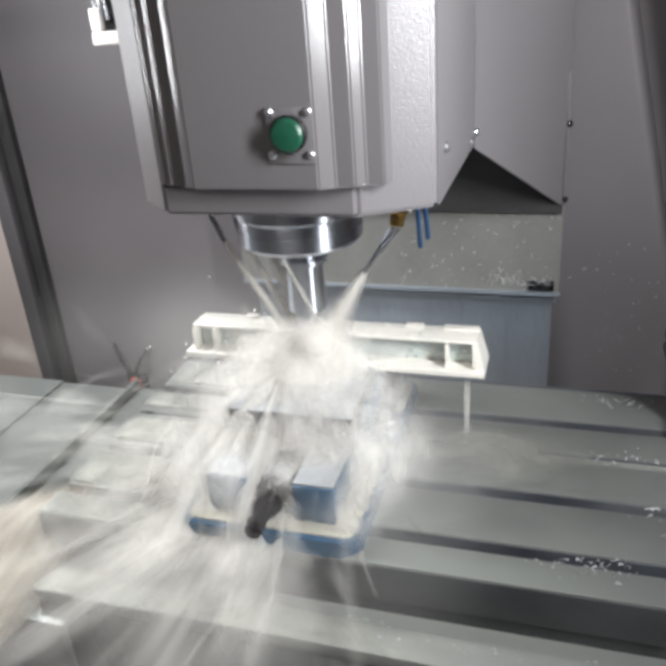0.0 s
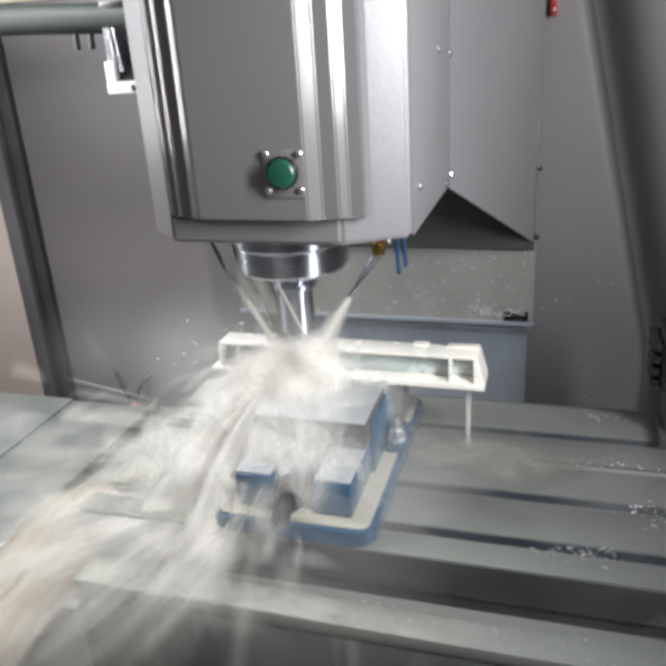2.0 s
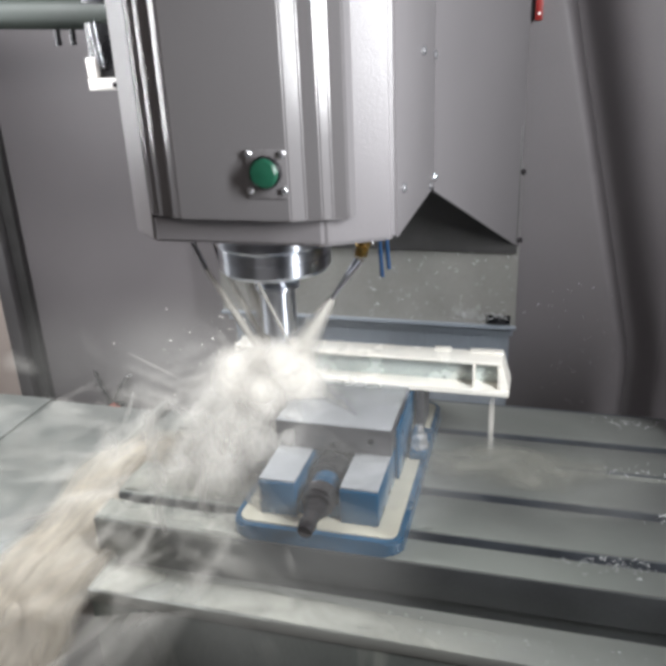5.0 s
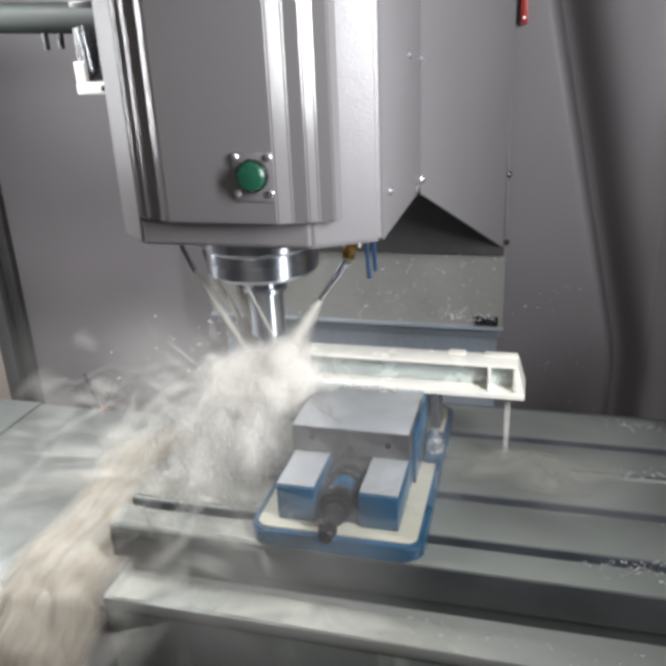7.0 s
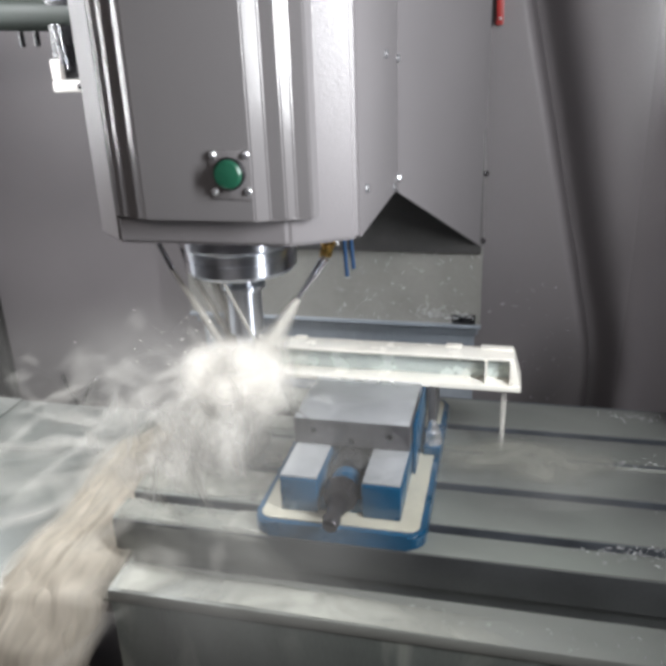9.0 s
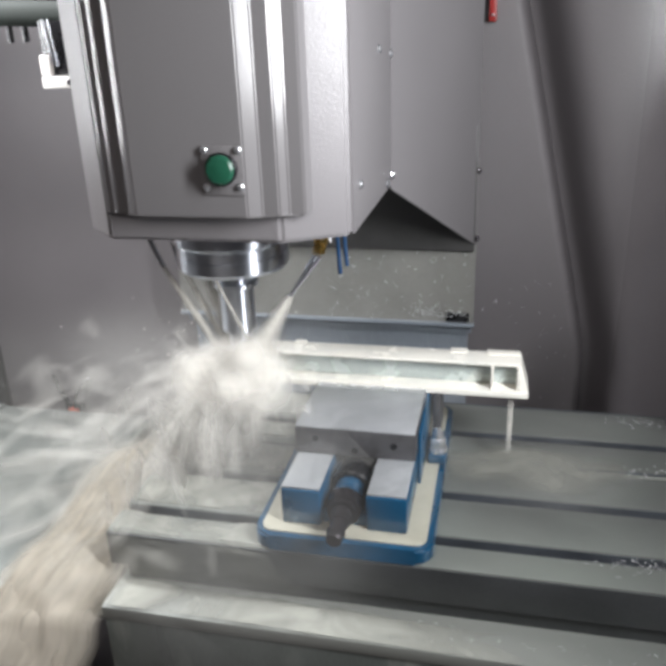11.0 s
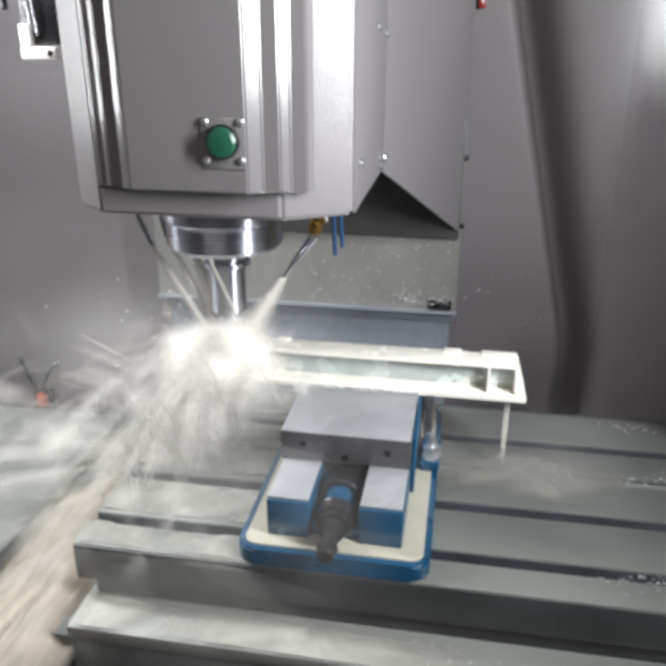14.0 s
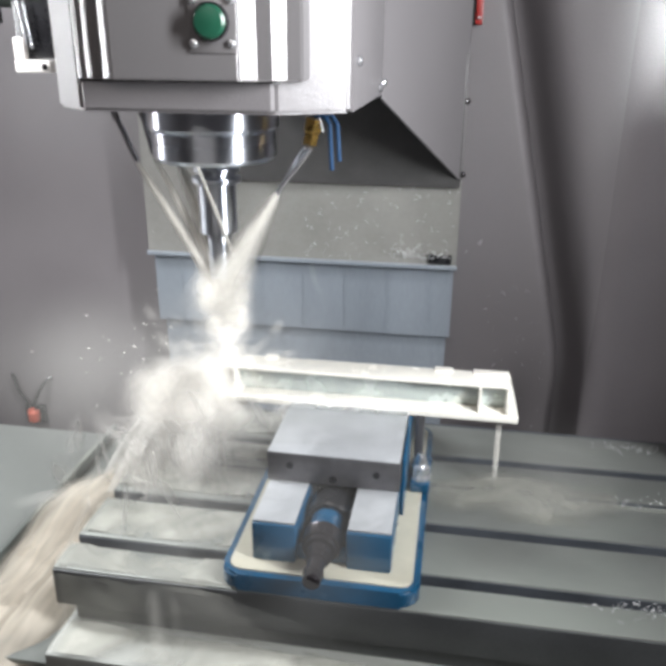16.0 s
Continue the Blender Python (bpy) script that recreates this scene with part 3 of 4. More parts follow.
def vise():
    e = empty("machine_vise", "blue enamelled machine vise with ground steel jaws, wet with coolant", "vise")
    bm = prism(B(), rounded(0.058, 0.269, -0.191, 0.17, 0.020), 0.0, 0.0205)
    bmesh.ops.bevel(bm, geom=[ed for ed in bm.edges if abs(ed.verts[0].co.z - ed.verts[1].co.z) < 1e-5], offset=0.003, segments=2, affect="EDGES")
    part("base_flange", bm, M_BLUE, e)
    bm = prism(B(), rounded(0.0655, 0.2615, -0.183, 0.16, 0.014), 0.018, 0.0225)
    part("coolant_pool", bm, M_CREAM, e, "cream coolant standing on the vise base")
    # body with the open screw channel
    for x0, x1 in ((0.088, 0.136), (0.190, 0.238)):
        bm = box(B(), x0, x1, -0.166, 0.14, 0.0215, 0.0685, 0.003)
        rail = part("body_rail", bm, M_BLUE, e)
        bm = box(B(), x0 + 0.001, x1 - 0.001, -0.163, 0.13, 0.0683, 0.0715, 0.001)
        part("rail_top", bm, M_JAWTOP, rail)
    bm = box(B(), 0.130, 0.196, -0.158, 0.14, 0.0215, 0.038, 0.002)
    part("channel_floor", bm, M_BLUE, e)
    # black sheet put in as the shade inside the screw channel
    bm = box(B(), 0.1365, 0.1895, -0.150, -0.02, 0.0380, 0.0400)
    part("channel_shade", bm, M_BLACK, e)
    # movable jaw
    bm = box(B(), 0.0865, 0.2385, -0.087, 0.020, 0.0718, 0.1085, 0.0015)
    jaw = part("movable_jaw", bm, M_JAWFRONT, e)
    bm = box(B(), 0.0872, 0.2378, -0.0865, 0.026, 0.1080, 0.1098, 0.0006)
    part("jaw_top", bm, M_JAWTOP, jaw, "bright ground top of the movable jaw")
    # flat black discs put in as the dark of the holes
    for x, z in ((0.113, 0.094), (0.163, 0.0805), (0.212, 0.091)):
        bm = B()
        turned(bm, [(0, 0.0042), (0.001, 0.0042)], (x, -0.0868, z), (x, -0.2, z), 14)
        part("screw_hole", bm, M_BLACK, jaw)
    bm = box(B(), 0.0865, 0.2385, 0.024, 0.048, 0.0718, 0.1065, 0.001)
    part("jaw_plate", bm, M_STEEL, e)
    bm = box(B(), 0.0820, 0.2430, 0.102, 0.150, 0.0225, 0.118, 0.003)
    part("fixed_jaw", bm, M_BLUE, e)
    bm = box(B(), 0.2386, 0.2425, -0.06, 0.13, 0.0225, 0.098, 0.0012)
    part("side_strip", bm, M_BLUE, e)
    # screw
    bm = B()
    turned(bm, [(0, 0.0262), (0.030, 0.0262), (0.032, 0.024)], (0.163, -0.088, 0.0450), (0.163, -0.2, 0.0450), 32)
    part("screw_bearing", bm, M_BLACK, e)
    bm = B()
    turned(bm, [(0, 0.0185), (0.036, 0.0185), (0.039, 0.017)], (0.163, -0.112, 0.0455), (0.163, -0.30, 0.0455), 32)
    housing = part("screw_housing", bm, M_BLUE, e)
    bm = B()
    turned(bm, [(0, 0.0215), (0.003, 0.0228), (0.006, 0.0215), (0.018, 0.0205), (0.0185, 0.018), (0.024, 0.017)], (0.163, -0.147, 0.0455), (0.163, -0.30, 0.0455), 32)
    part("screw_collar", bm, M_OIL, housing, "oily black steel collar")
    bm = B()
    turned(bm, [(0, 0.0135), (0.010, 0.0135), (0.011, 0.0115), (0.016, 0.0115), (0.017, 0.0095), (0.046, 0.0095), (0.048, 0.008)], (0.163, -0.171, 0.0455), (0.163, -0.30, 0.040), 24)
    shaft = part("screw_shaft", bm, M_OIL, e)
    part("shaft_ring", turned(B(), [(0, 0.0105), (0.003, 0.0112), (0.006, 0.0105)], (0.163, -0.203, 0.0442), (0.163, -0.30, 0.040), 24), M_OIL, shaft)
    # clamp with stud, washer and nut
    bm = box(B(), 0.2458, 0.2705, -0.010, 0.060, 0.0222, 0.036, 0.003)
    part("clamp_ear", bm, M_BLUE, e)
    bm = B()
    turned(bm, [(0, 0.0135), (0.004, 0.0135)], (0.258, 0.006, 0.036), (0.258, 0.006, 1), 24)
    turned(bm, [(0.004, 0.0122), (0.017, 0.0122), (0.019, 0.010)], (0.258, 0.006, 0.036), (0.258, 0.006, 1), 6)
    turned(bm, [(0.019, 0.0075), (0.026, 0.0075), (0.032, 0.005), (0.034, 0.002)], (0.258, 0.006, 0.036), (0.258, 0.006, 1), 16)
    part("clamp_nut", bm, M_STEEL, e, "steel clamp nut on its stud")
    bm = box(B(), 0.247, 0.258, 0.045, 0.10, 0.036, 0.102, 0.002)
    part("side_post", bm, M_JAWFRONT, e)
    return e


the_vise = vise()


def workpiece():
    e = empty("workpiece", "long milled aluminium bar dripping with white coolant", "workpiece")
    bm = box(B(), -0.036, 0.3735, 0.046, 0.100, 0.1005, 0.1085, 0.001)
    part("lower_flange", bm, M_WORK, e)
    bm = box(B(), 0.092, 0.234, 0.0485, 0.1015, 0.072, 0.1003)
    part("clamped_stock", bm, M_WORK, e)
    bm = box(B(), -0.024, 0.3605, 0.073, 0.100, 0.109, 0.1405, 0.001)
    part("rear_wall", bm, M_POCKET, e, "greenish wet pocket wall with shade in its colour")
    bm = box(B(), -0.026, 0.362, 0.058, 0.100, 0.1407, 0.1445, 0.001)
    part("top_rail", bm, M_WORK, e)
    for x in (-0.024, 0.006, 0.3235, 0.3575):
        bm = box(B(), x, x + 0.0035, 0.052, 0.0728, 0.109, 0.1405, 0.0006)
        part("rib", bm, M_WORK, e)
    for x0, x1 in ((0.040, 0.058), (0.266, 0.290), (0.316, 0.3615)):
        bm = box(B(), x0, x1, 0.088, 0.102, 0.1447, 0.1468, 0.0008)
        part("boss", bm, M_WORK, e)
    bm = B()
    lo = [bm.verts.new(q) for q in ((0.3613, 0.0500, 0.1087), (0.3733, 0.0500, 0.1087), (0.3733, 0.0985, 0.1087), (0.3613, 0.0985, 0.1087))]
    hi = [bm.verts.new(q) for q in ((0.3613, 0.0585, 0.1440), (0.3630, 0.0585, 0.1440), (0.3630, 0.0985, 0.1440), (0.3613, 0.0985, 0.1440))]
    for i in range(4):
        bm.faces.new((lo[i], lo[(i + 1) % 4], hi[(i + 1) % 4], hi[i]))
    bm.faces.new(hi)
    bm.faces.new(lo[::-1])
    part("end_step", bm, M_WORK, e)
    return e


work = workpiece()


# ---- fittings on the enclosure ----
def cable_arm():
    e = empty("cable_carrier", "dark green cable carrier tube across the rear wall", "cable carrier")
    bm = B()
    tube(bm, [(-0.90, 0.33, 0.626), (-0.60, 0.33, 0.622), (-0.376, 0.33, 0.612)], 0.0255, 16)
    part("arm", bm, M_DARKGREEN, e)
    bm = box(B(), -0.94, -0.365, 0.38, 0.40, 0.655, 0.70)
    part("rail", bm, M_OLIVE, e)
    for x in (-0.50, -0.47):
        bm = box(B(), x, x + 0.007, 0.325, 0.335, 0.566, 0.60, 0.001)
        part("clip", bm, M_BLACK, e)
    return e


cable_arm()


def door_switch():
    e = empty("limit_switch", "black limit switch block with chrome rods on white bracket", "switch")
    part("body", box(B(), -0.430, -0.366, 0.31, 0.34, 0.513, 0.640, 0.003), M_BLACK, e)
    part("bracket", box(B(), -0.427, -0.366, 0.293, 0.345, 0.492, 0.511, 0.002), M_WHITE, e, "white angle bracket")
    part("white_block", box(B(), -0.429, -0.410, 0.298, 0.311, 0.512, 0.545, 0.002), M_WHITE, e)
    for x, z in ((-0.408, 0.535), (-0.398, 0.528)):
        part("rod", rod(B(), (x, 0.303, z), (x - 0.006, 0.303, 0.60), 0.002), M_STEEL, e)
    bm = B()
    screw(bm, (-0.375, 0.293, 0.501), (0, -1, 0), 0.005, 0.004)
    part("screw", bm, M_OIL, e)
    part("column_bar", box(B(), -0.385, -0.362, 0.341, 0.61, 0.51, 1.2, 0.002), M_WALL, e)
    return e


door_switch()


def red_tag():
    e = empty("red_stop", "small red plastic stop block on the rear wall", "stop block")
    part("block", box(B(), 0.304, 0.317, 0.600, 0.624, 0.572, 0.66, 0.002), M_RED, e)
    bm = B()
    screw(bm, (0.3105, 0.600, 0.583), (0, -1, 0), 0.003, 0.003)
    part("screw", bm, M_STEEL, e)
    return e


red_tag()
cable_plug()


def tool_setter():
    e = empty("tool_setter", "black tool setter block with pale cap on a grey foot", "tool setter")
    part("foot", box(B(), 0.620, 0.70, 0.120, 0.20, 0.0, 0.082, 0.004), M_IRON, e)
    part("foot_flange", box(B(), 0.610, 0.70, 0.105, 0.205, 0.0002, 0.020, 0.003), M_IRONDARK, e)
    part("housing", box(B(), 0.604, 0.70, 0.112, 0.20, 0.084, 0.165, 0.007), M_BLACK, e)
    for i in range(4):
        part("fin", box(B(), 0.592, 0.605, 0.120, 0.19, 0.088 + i * 0.018, 0.098 + i * 0.018, 0.002), M_BLACK, e)
    part("cap", box(B(), 0.627, 0.654, 0.125, 0.165, 0.1652, 0.184, 0.004), M_WHITE, e)
    part("knob", turned(B(), [(0, 0.014), (0.02, 0.013), (0.024, 0.009)], (0.672, 0.15, 0.165), (0.672, 0.15, 1), 20), M_BLACK, e)
    return e


setter = tool_setter()


# ---- chips ----
def chips(name, count, place, size, label, parent=None, seed=3):
    """Curled aluminium chips strewn on a surface: place(rng) gives the point and the surface's normal."""
    rng = random.Random(seed)
    bm = B()
    for _ in range(count):
        at, n = place(rng)
        at, n = Vector(at), Vector(n)
        u = n.orthogonal().normalized()
        u.rotate(Matrix.Rotation(rng.uniform(0, 6.28), 3, n))
        w = n.cross(u)
        s, bend = size * rng.uniform(0.25, 1.05), rng.uniform(1.0, 3.6)
        prev = None
        for i in range(5):
            a = bend * (i / 4 - 0.5)
            q = at + (u * math.sin(a) + w * math.cos(a)) * s + n * (0.0004 + size * 0.25 * rng.random())
            pair = [bm.verts.new(q), bm.verts.new(q + n * size * 0.22 + w * size * 0.16)]
            if prev:
                bm.faces.new((prev[0], pair[0], pair[1], prev[1]))
            prev = pair
    ob = part(name, bm, M_CHIP, parent, smooth=False)
    if parent is None:
        tagged(ob, label, "metal chips", kind="stuff")
    else:
        tagged(ob, label, kind="stuff")
    return ob


chips("chip_litter", 110, lambda r: ((r.uniform(0.0, 0.295), 0.513, 0.02 + 0.16 * r.random() ** 1.3), (0, -1, 0)), 0.0042, "bright aluminium chips stuck to the apron", head, 5)
chips("chip_litter", 70, lambda r: ((r.gauss(0.235, 0.035), 0.511, 0.03 + abs(r.gauss(0, 0.012))), (0, -1, 0)), 0.0058, "curled aluminium chips on the lip", head, 6)
chips("chip_litter", 60, lambda r: ((r.gauss(0.500, 0.026), r.gauss(-0.148, 0.008), 0.0), (0, 0, 1)), 0.0034, "curled aluminium chips in the slot", table, 7)
chips("chip_litter", 60, lambda r: ((r.gauss(0.605, 0.028), r.gauss(-0.047, 0.014), 0.0), (0, 0, 1)), 0.0036, "curled aluminium chips on the table", table, 8)
chips("chip_litter", 40, lambda r: ((r.gauss(0.53, 0.03), r.gauss(0.05, 0.012), 0.0), (0, 0, 1)), 0.0028, "curled aluminium chips on the table", table, 9)
chips("chip_litter", 40, lambda r: ((r.gauss(0.55, 0.03), r.gauss(0.19, 0.006), 0.0), (0, 0, 1)), 0.003, "curled aluminium chips on the table", table, 10)
chips("chip_litter", 50, lambda r: ((r.uniform(0.18, 0.55), r.uniform(-0.24, -0.2), -0.0705), (0, 0, 1)), 0.0028, "curled aluminium chips on the ledge", table, 11)
chips("chip_litter", 60, lambda r: ((r.uniform(0.36, 0.50), 0.618, r.uniform(-0.25, 0.08)), (0, -1, 0)), 0.003, "small bright chips stuck to the rear wall", None, 12)


# ---- coolant ----
def ribbons(name, strands, mat, parent=None, label="", category=""):
    """Soft streaks of coolant: each strand is a line of points with a width; its edges and ends fade out."""
    co, faces, fade = [], [], []
    rng = random.Random(21)
    for pts, width, strength in strands:
        pts = [Vector(q) for q in pts]
        d = (pts[-1] - pts[0]).normalized()
        side = d.orthogonal().normalized()
        side.rotate(Matrix.Rotation(rng.uniform(0, 6.28), 3, d))
        k = len(pts)
        base = len(co)
        for i, q in enumerate(pts):
            s = i / (k - 1)
            f = math.sin(math.pi * s) ** 0.7 * strength if strength < 2 else 1.0 - 0.5 * s
            for c, g in ((-1, 0.0), (0, 1.0), (1, 0.0)):
                co.append(q + side * (c * width * (0.6 + 0.6 * s)))
                fade.append(f * g)
        for i in range(k - 1):
            for c in (0, 1):
                a = base + 3 * i + c
                faces.append((a, a + 1, a + 4, a + 3))
    me = bpy.data.meshes.new(name)
    me.from_pydata([tuple(q) for q in co], [], faces)
    me.attributes.new("fade", "FLOAT", "POINT").data.foreach_set("value", fade)
    me.materials.append(mat)
    me.shade_smooth()
    ob = new(name, me)
    ob.parent = parent
    tagged(ob, label, category, kind="stuff")
    return ob


def flight(rng, az, el, speed, start, t0, dur, floor, k=4):
    """Points of a drop's flight. az: degrees from the front towards the left."""
    a, b = radians(az), radians(el)
    v = Vector((-math.sin(a) * math.cos(b), -math.cos(a) * math.cos(b), math.sin(b))) * speed
    pts = []
    for i in range(k):
        t = t0 + dur * i / (k - 1)
        q = Vector(start) + v * t + Vector((0, 0, -4.9 * t * t))
        q.z = max(q.z, floor + 0.002)
        pts.append(q)
    return pts


def wisps(name, label, count, spread, seed, speed, el, width, dur, mat, curl=0.02, reach=0.34):
    """Long soft wisps of coolant along the drops' flight, from the whole breadth of the cut."""
    rng = random.Random(seed)
    strands = []
    for _ in range(count):
        az = rng.gauss(0, spread)
        start = (rng.gauss(0, 0.026), rng.gauss(-0.01, 0.012), 0.122 + rng.gauss(0, 0.014))
        t0, d = rng.uniform(0.0, 0.20), rng.uniform(*dur)
        pts = flight(rng, az, rng.gauss(*el), rng.uniform(*speed), start, t0, d, 0.0, 8)
        bend = rng.uniform(-curl, curl)
        pts = [q + Vector((bend * math.sin(i * 0.9), 0, 0)) for i, q in enumerate(pts)]
        if Vector((pts[-1].x, pts[-1].y)).length < reach:
            strands.append((pts, rng.uniform(*width) * (0.6 + 3.0 * t0), rng.uniform(0.35, 1.0)))
    return ribbons(name, strands, mat, None, label, "coolant spray")


def plume(name, label, count, spread, seed, speed=(0.5, 2.0), width=(0.003, 0.012), el=(-35, 18), mat=None, strength=(0.4, 1.0), t_end=0.32):
    rng = random.Random(seed)
    strands = []
    for _ in range(count):
        az = rng.gauss(0, spread)
        start = (rng.gauss(0, 0.02), rng.gauss(0, 0.014), 0.125 + rng.gauss(0, 0.012))
        t0 = t_end * rng.random() ** 1.15
        v = rng.uniform(*speed)
        pts = flight(rng, az, rng.uniform(*el), v, start, t0, rng.uniform(0.03, 0.075), -0.001)
        if (pts[-1] - pts[0]).length < 0.01:
            continue
        strands.append((pts, rng.uniform(*width) * (0.7 + 2.0 * t0 / t_end), rng.uniform(*strength)))
    return ribbons(name, strands, mat or M_SPRAY, None, label, "coolant spray")


def joined(name, label, verts, faces, fade, flow, mat, category="coolant spray"):
    me = bpy.data.meshes.new(name)
    me.from_pydata(verts, [], faces)
    me.attributes.new("fade", "FLOAT", "POINT").data.foreach_set("value", fade)
    if flow:
        me.attributes.new("flow", "FLOAT_VECTOR", "POINT").data.foreach_set("vector", [c for q in flow for c in q])
    me.materials.append(mat)
    me.shade_smooth()
    return tagged(new(name, me), label, category, kind="stuff")


def jets():
    """Jets from the nozzles to the cutter, fixed to the head: nested soft cones with streaks in them."""
    rng = random.Random(4)
    aims = (((-0.101, -0.002, 0.277), (-0.012, -0.004, 0.130), 0.0034, 0.0085), ((-0.082, 0.006, 0.286), (-0.004, 0.0, 0.130), 0.0030, 0.0085),
            ((0.0775, -0.004, 0.2435), (0.008, -0.006, 0.130), 0.0055, 0.0290), ((0.004, -0.076, 0.284), (0.016, -0.026, 0.195), 0.0022, 0.0030),
            ((-0.058, 0.02, 0.284), (-0.002, 0.004, 0.140), 0.0040, 0.0190))
    for k, (a, b, w0, w1) in enumerate(aims):
        a, b = Vector(a), Vector(b)
        d = (b - a).normalized()
        u = d.orthogonal().normalized()
        w = d.cross(u)
        verts, faces, fade, flow = [], [], [], []
        for layer in range(5):
            base = len(verts)
            for i in range(15):
                s = 1.45 * i / 14
                r = (w0 + (w1 - w0) * s) * (0.25 + 0.22 * layer)
                for q in range(12):
                    t = 2 * math.pi * q / 12
                    f = 1 + 0.16 * noise.noise((math.cos(t) * 1.5, math.sin(t) * 1.5, s * 4 + k * 3 + layer))
                    verts.append(tuple(a.lerp(b, s) + (u * math.cos(t) + w * math.sin(t)) * r * f))
                    fade.append((1.0 if s < 0.9 else max(0.0, 1 - (s - 0.9) / 0.55)) * (1.0 - 0.16 * layer))
                    flow.append((math.cos(t) * 2 + k * 3.3, math.sin(t) * 2 + layer, s * 1.6))
            for i in range(14):
                for q in range(12):
                    p, p2 = base + 12 * i + q, base + 12 * i + (q + 1) % 12
                    faces.append((p, p2, p2 + 12, p + 12))
        ob = joined("coolant_jet", "white coolant jet", verts, faces, fade, flow, M_CONE)
        ob.parent = head
        del ob["category"]


jets()


def burst(name, label, count, radius, seed, mat):
    rng = random.Random(seed)
    strands = []
    for _ in range(count):
        d = Vector((rng.gauss(0, 1), rng.gauss(0, 1), rng.gauss(0, 0.55) - 0.1)).normalized()
        r0 = radius * rng.random() ** 1.4
        at = Vector((0, -0.01, 0.135)) + d * r0
        strands.append(([at, at + d * 0.014, at + d * 0.028 + Vector((0, 0, -0.003))], rng.uniform(0.006, 0.020), rng.uniform(0.4, 1.0)))
    return ribbons(name, strands, mat, None, label, "coolant spray")


def foam_core():
    """The opaque heart of the burst: a lumpy ball of white foam round the cutter."""
    bm = B()
    bmesh.ops.create_icosphere(bm, subdivisions=4, radius=1.0)
    for v in bm.verts:
        d = v.co.normalized()
        n = 1 + 0.35 * noise.noise(d * 2.2) + 0.22 * noise.noise(d * 5.5 + Vector((3, 1, 2)))
        v.co = Vector((d.x * 0.018 * n, -0.004 + d.y * 0.013 * n, 0.128 + d.z * 0.012 * n))
    return tagged(part("coolant_foam", bm, M_FOAM, None), "white foaming coolant round the cutter", "coolant foam")


core = foam_core()


def fan(name, label, half_angle, flights, seed):
    """Torn sheets of coolant thrown from the cutter. flights: speed and rise of each sheet, and the time for which it flies."""
    rng = random.Random(seed)
    verts, faces, fade, flow = [], [], [], []
    na, nt = 34, 26
    for k, (speed, rise, life) in enumerate(flights):
        base = len(verts)
        for i in range(na + 1):
            u = 2 * i / na - 1
            az = half_angle * u
            wob = 1 + 0.30 * noise.noise((u * 2.3, k * 3.7, seed * 1.3)) + 0.12 * noise.noise((u * 7.1, k * 3.7, seed * 0.7))
            a, b = radians(az), radians(rise + 12 * noise.noise((u * 3.1, k * 1.9, 7.7 + seed)))
            v = Vector((-math.sin(a) * math.cos(b), -math.cos(a) * math.cos(b), math.sin(b))) * speed * wob
            for j in range(nt + 1):
                t = life * j / nt
                q = Vector((0.034 * u + 0.02 * t * noise.noise((u * 4, t * 6, k + 0.5)), -0.012, 0.128)) + v * t + Vector((0, 0, -4.9 * t * t))
                ripple = 0.006 * noise.noise((u * 9, t * 14, k + seed * 2.0))
                q.z = max(q.z + ripple, 0.003 + 0.004 * abs(noise.noise((u * 6, t * 9, k * 1.1))))
                verts.append(tuple(q))
                s = j / nt
                fade.append((1 - abs(u) ** 3) * (1 - s ** 2.2))
                flow.append((u * half_angle * 0.082 + k * 5.3, t * 4.2 + seed, k * 2.9))
        for i in range(na):
            for j in range(nt):
                p = base + i * (nt + 1) + j
                faces.append((p, p + 1, p + nt + 2, p + nt + 1))
    return joined(name, label, verts, faces, fade, flow, M_SHEETSPRAY)


def puffs(name, label, count, centre, spread, size, seed, mat, jitter=1.0):
    """Soft clouds of the finest spray."""
    rng = random.Random(seed)
    verts, faces, fade = [], [], []
    for _ in range(count):
        at = Vector(centre) + Vector([rng.gauss(0, q) for q in spread])
        n = Vector((rng.gauss(0.25, 0.45 * jitter), rng.gauss(-0.85, 0.3 * jitter), rng.gauss(0.4, 0.4 * jitter))).normalized()
        u = n.orthogonal().normalized()
        w = n.cross(u)
        r = rng.uniform(*size)
        base = len(verts)
        verts.append(tuple(at))
        fade.append(1.0)
        for k, f in ((0.12, 0.97), (0.26, 0.84), (0.42, 0.62), (0.58, 0.38), (0.74, 0.17), (0.88, 0.05), (1.0, 0.0)):
            for i in range(12):
                t = 2 * math.pi * i / 12
                verts.append(tuple(at + (u * math.cos(t) + w * math.sin(t)) * r * k))
                fade.append(f)
        for i in range(12):
            j = (i + 1) % 12
            faces.append((base, base + 1 + i, base + 1 + j))
            for k in range(6):
                o = base + 1 + 12 * k
                faces.append((o + j, o + i, o + 12 + i, o + 12 + j))
    flow = [(q[0] * 30, q[1] * 30, q[2] * 13) for q in verts]
    return joined(name, label, verts, faces, fade, flow, mat)


splash = puffs("coolant_burst", "dense white burst of coolant at the cutter", 46, (-0.006, -0.030, 0.134), (0.026, 0.012, 0.014), (0.028, 0.066), 31, M_PUFF, 0.2)
splinters = burst("coolant_burst", "white splinters of coolant round the cutter", 150, 0.085, 32, M_SPRAY)
fan_front = fan("coolant_fan", "wide milky fan of coolant falling over the table", 44, ((0.85, 14, 0.42), (1.25, 6, 0.40), (0.45, 2, 0.34)), 41)
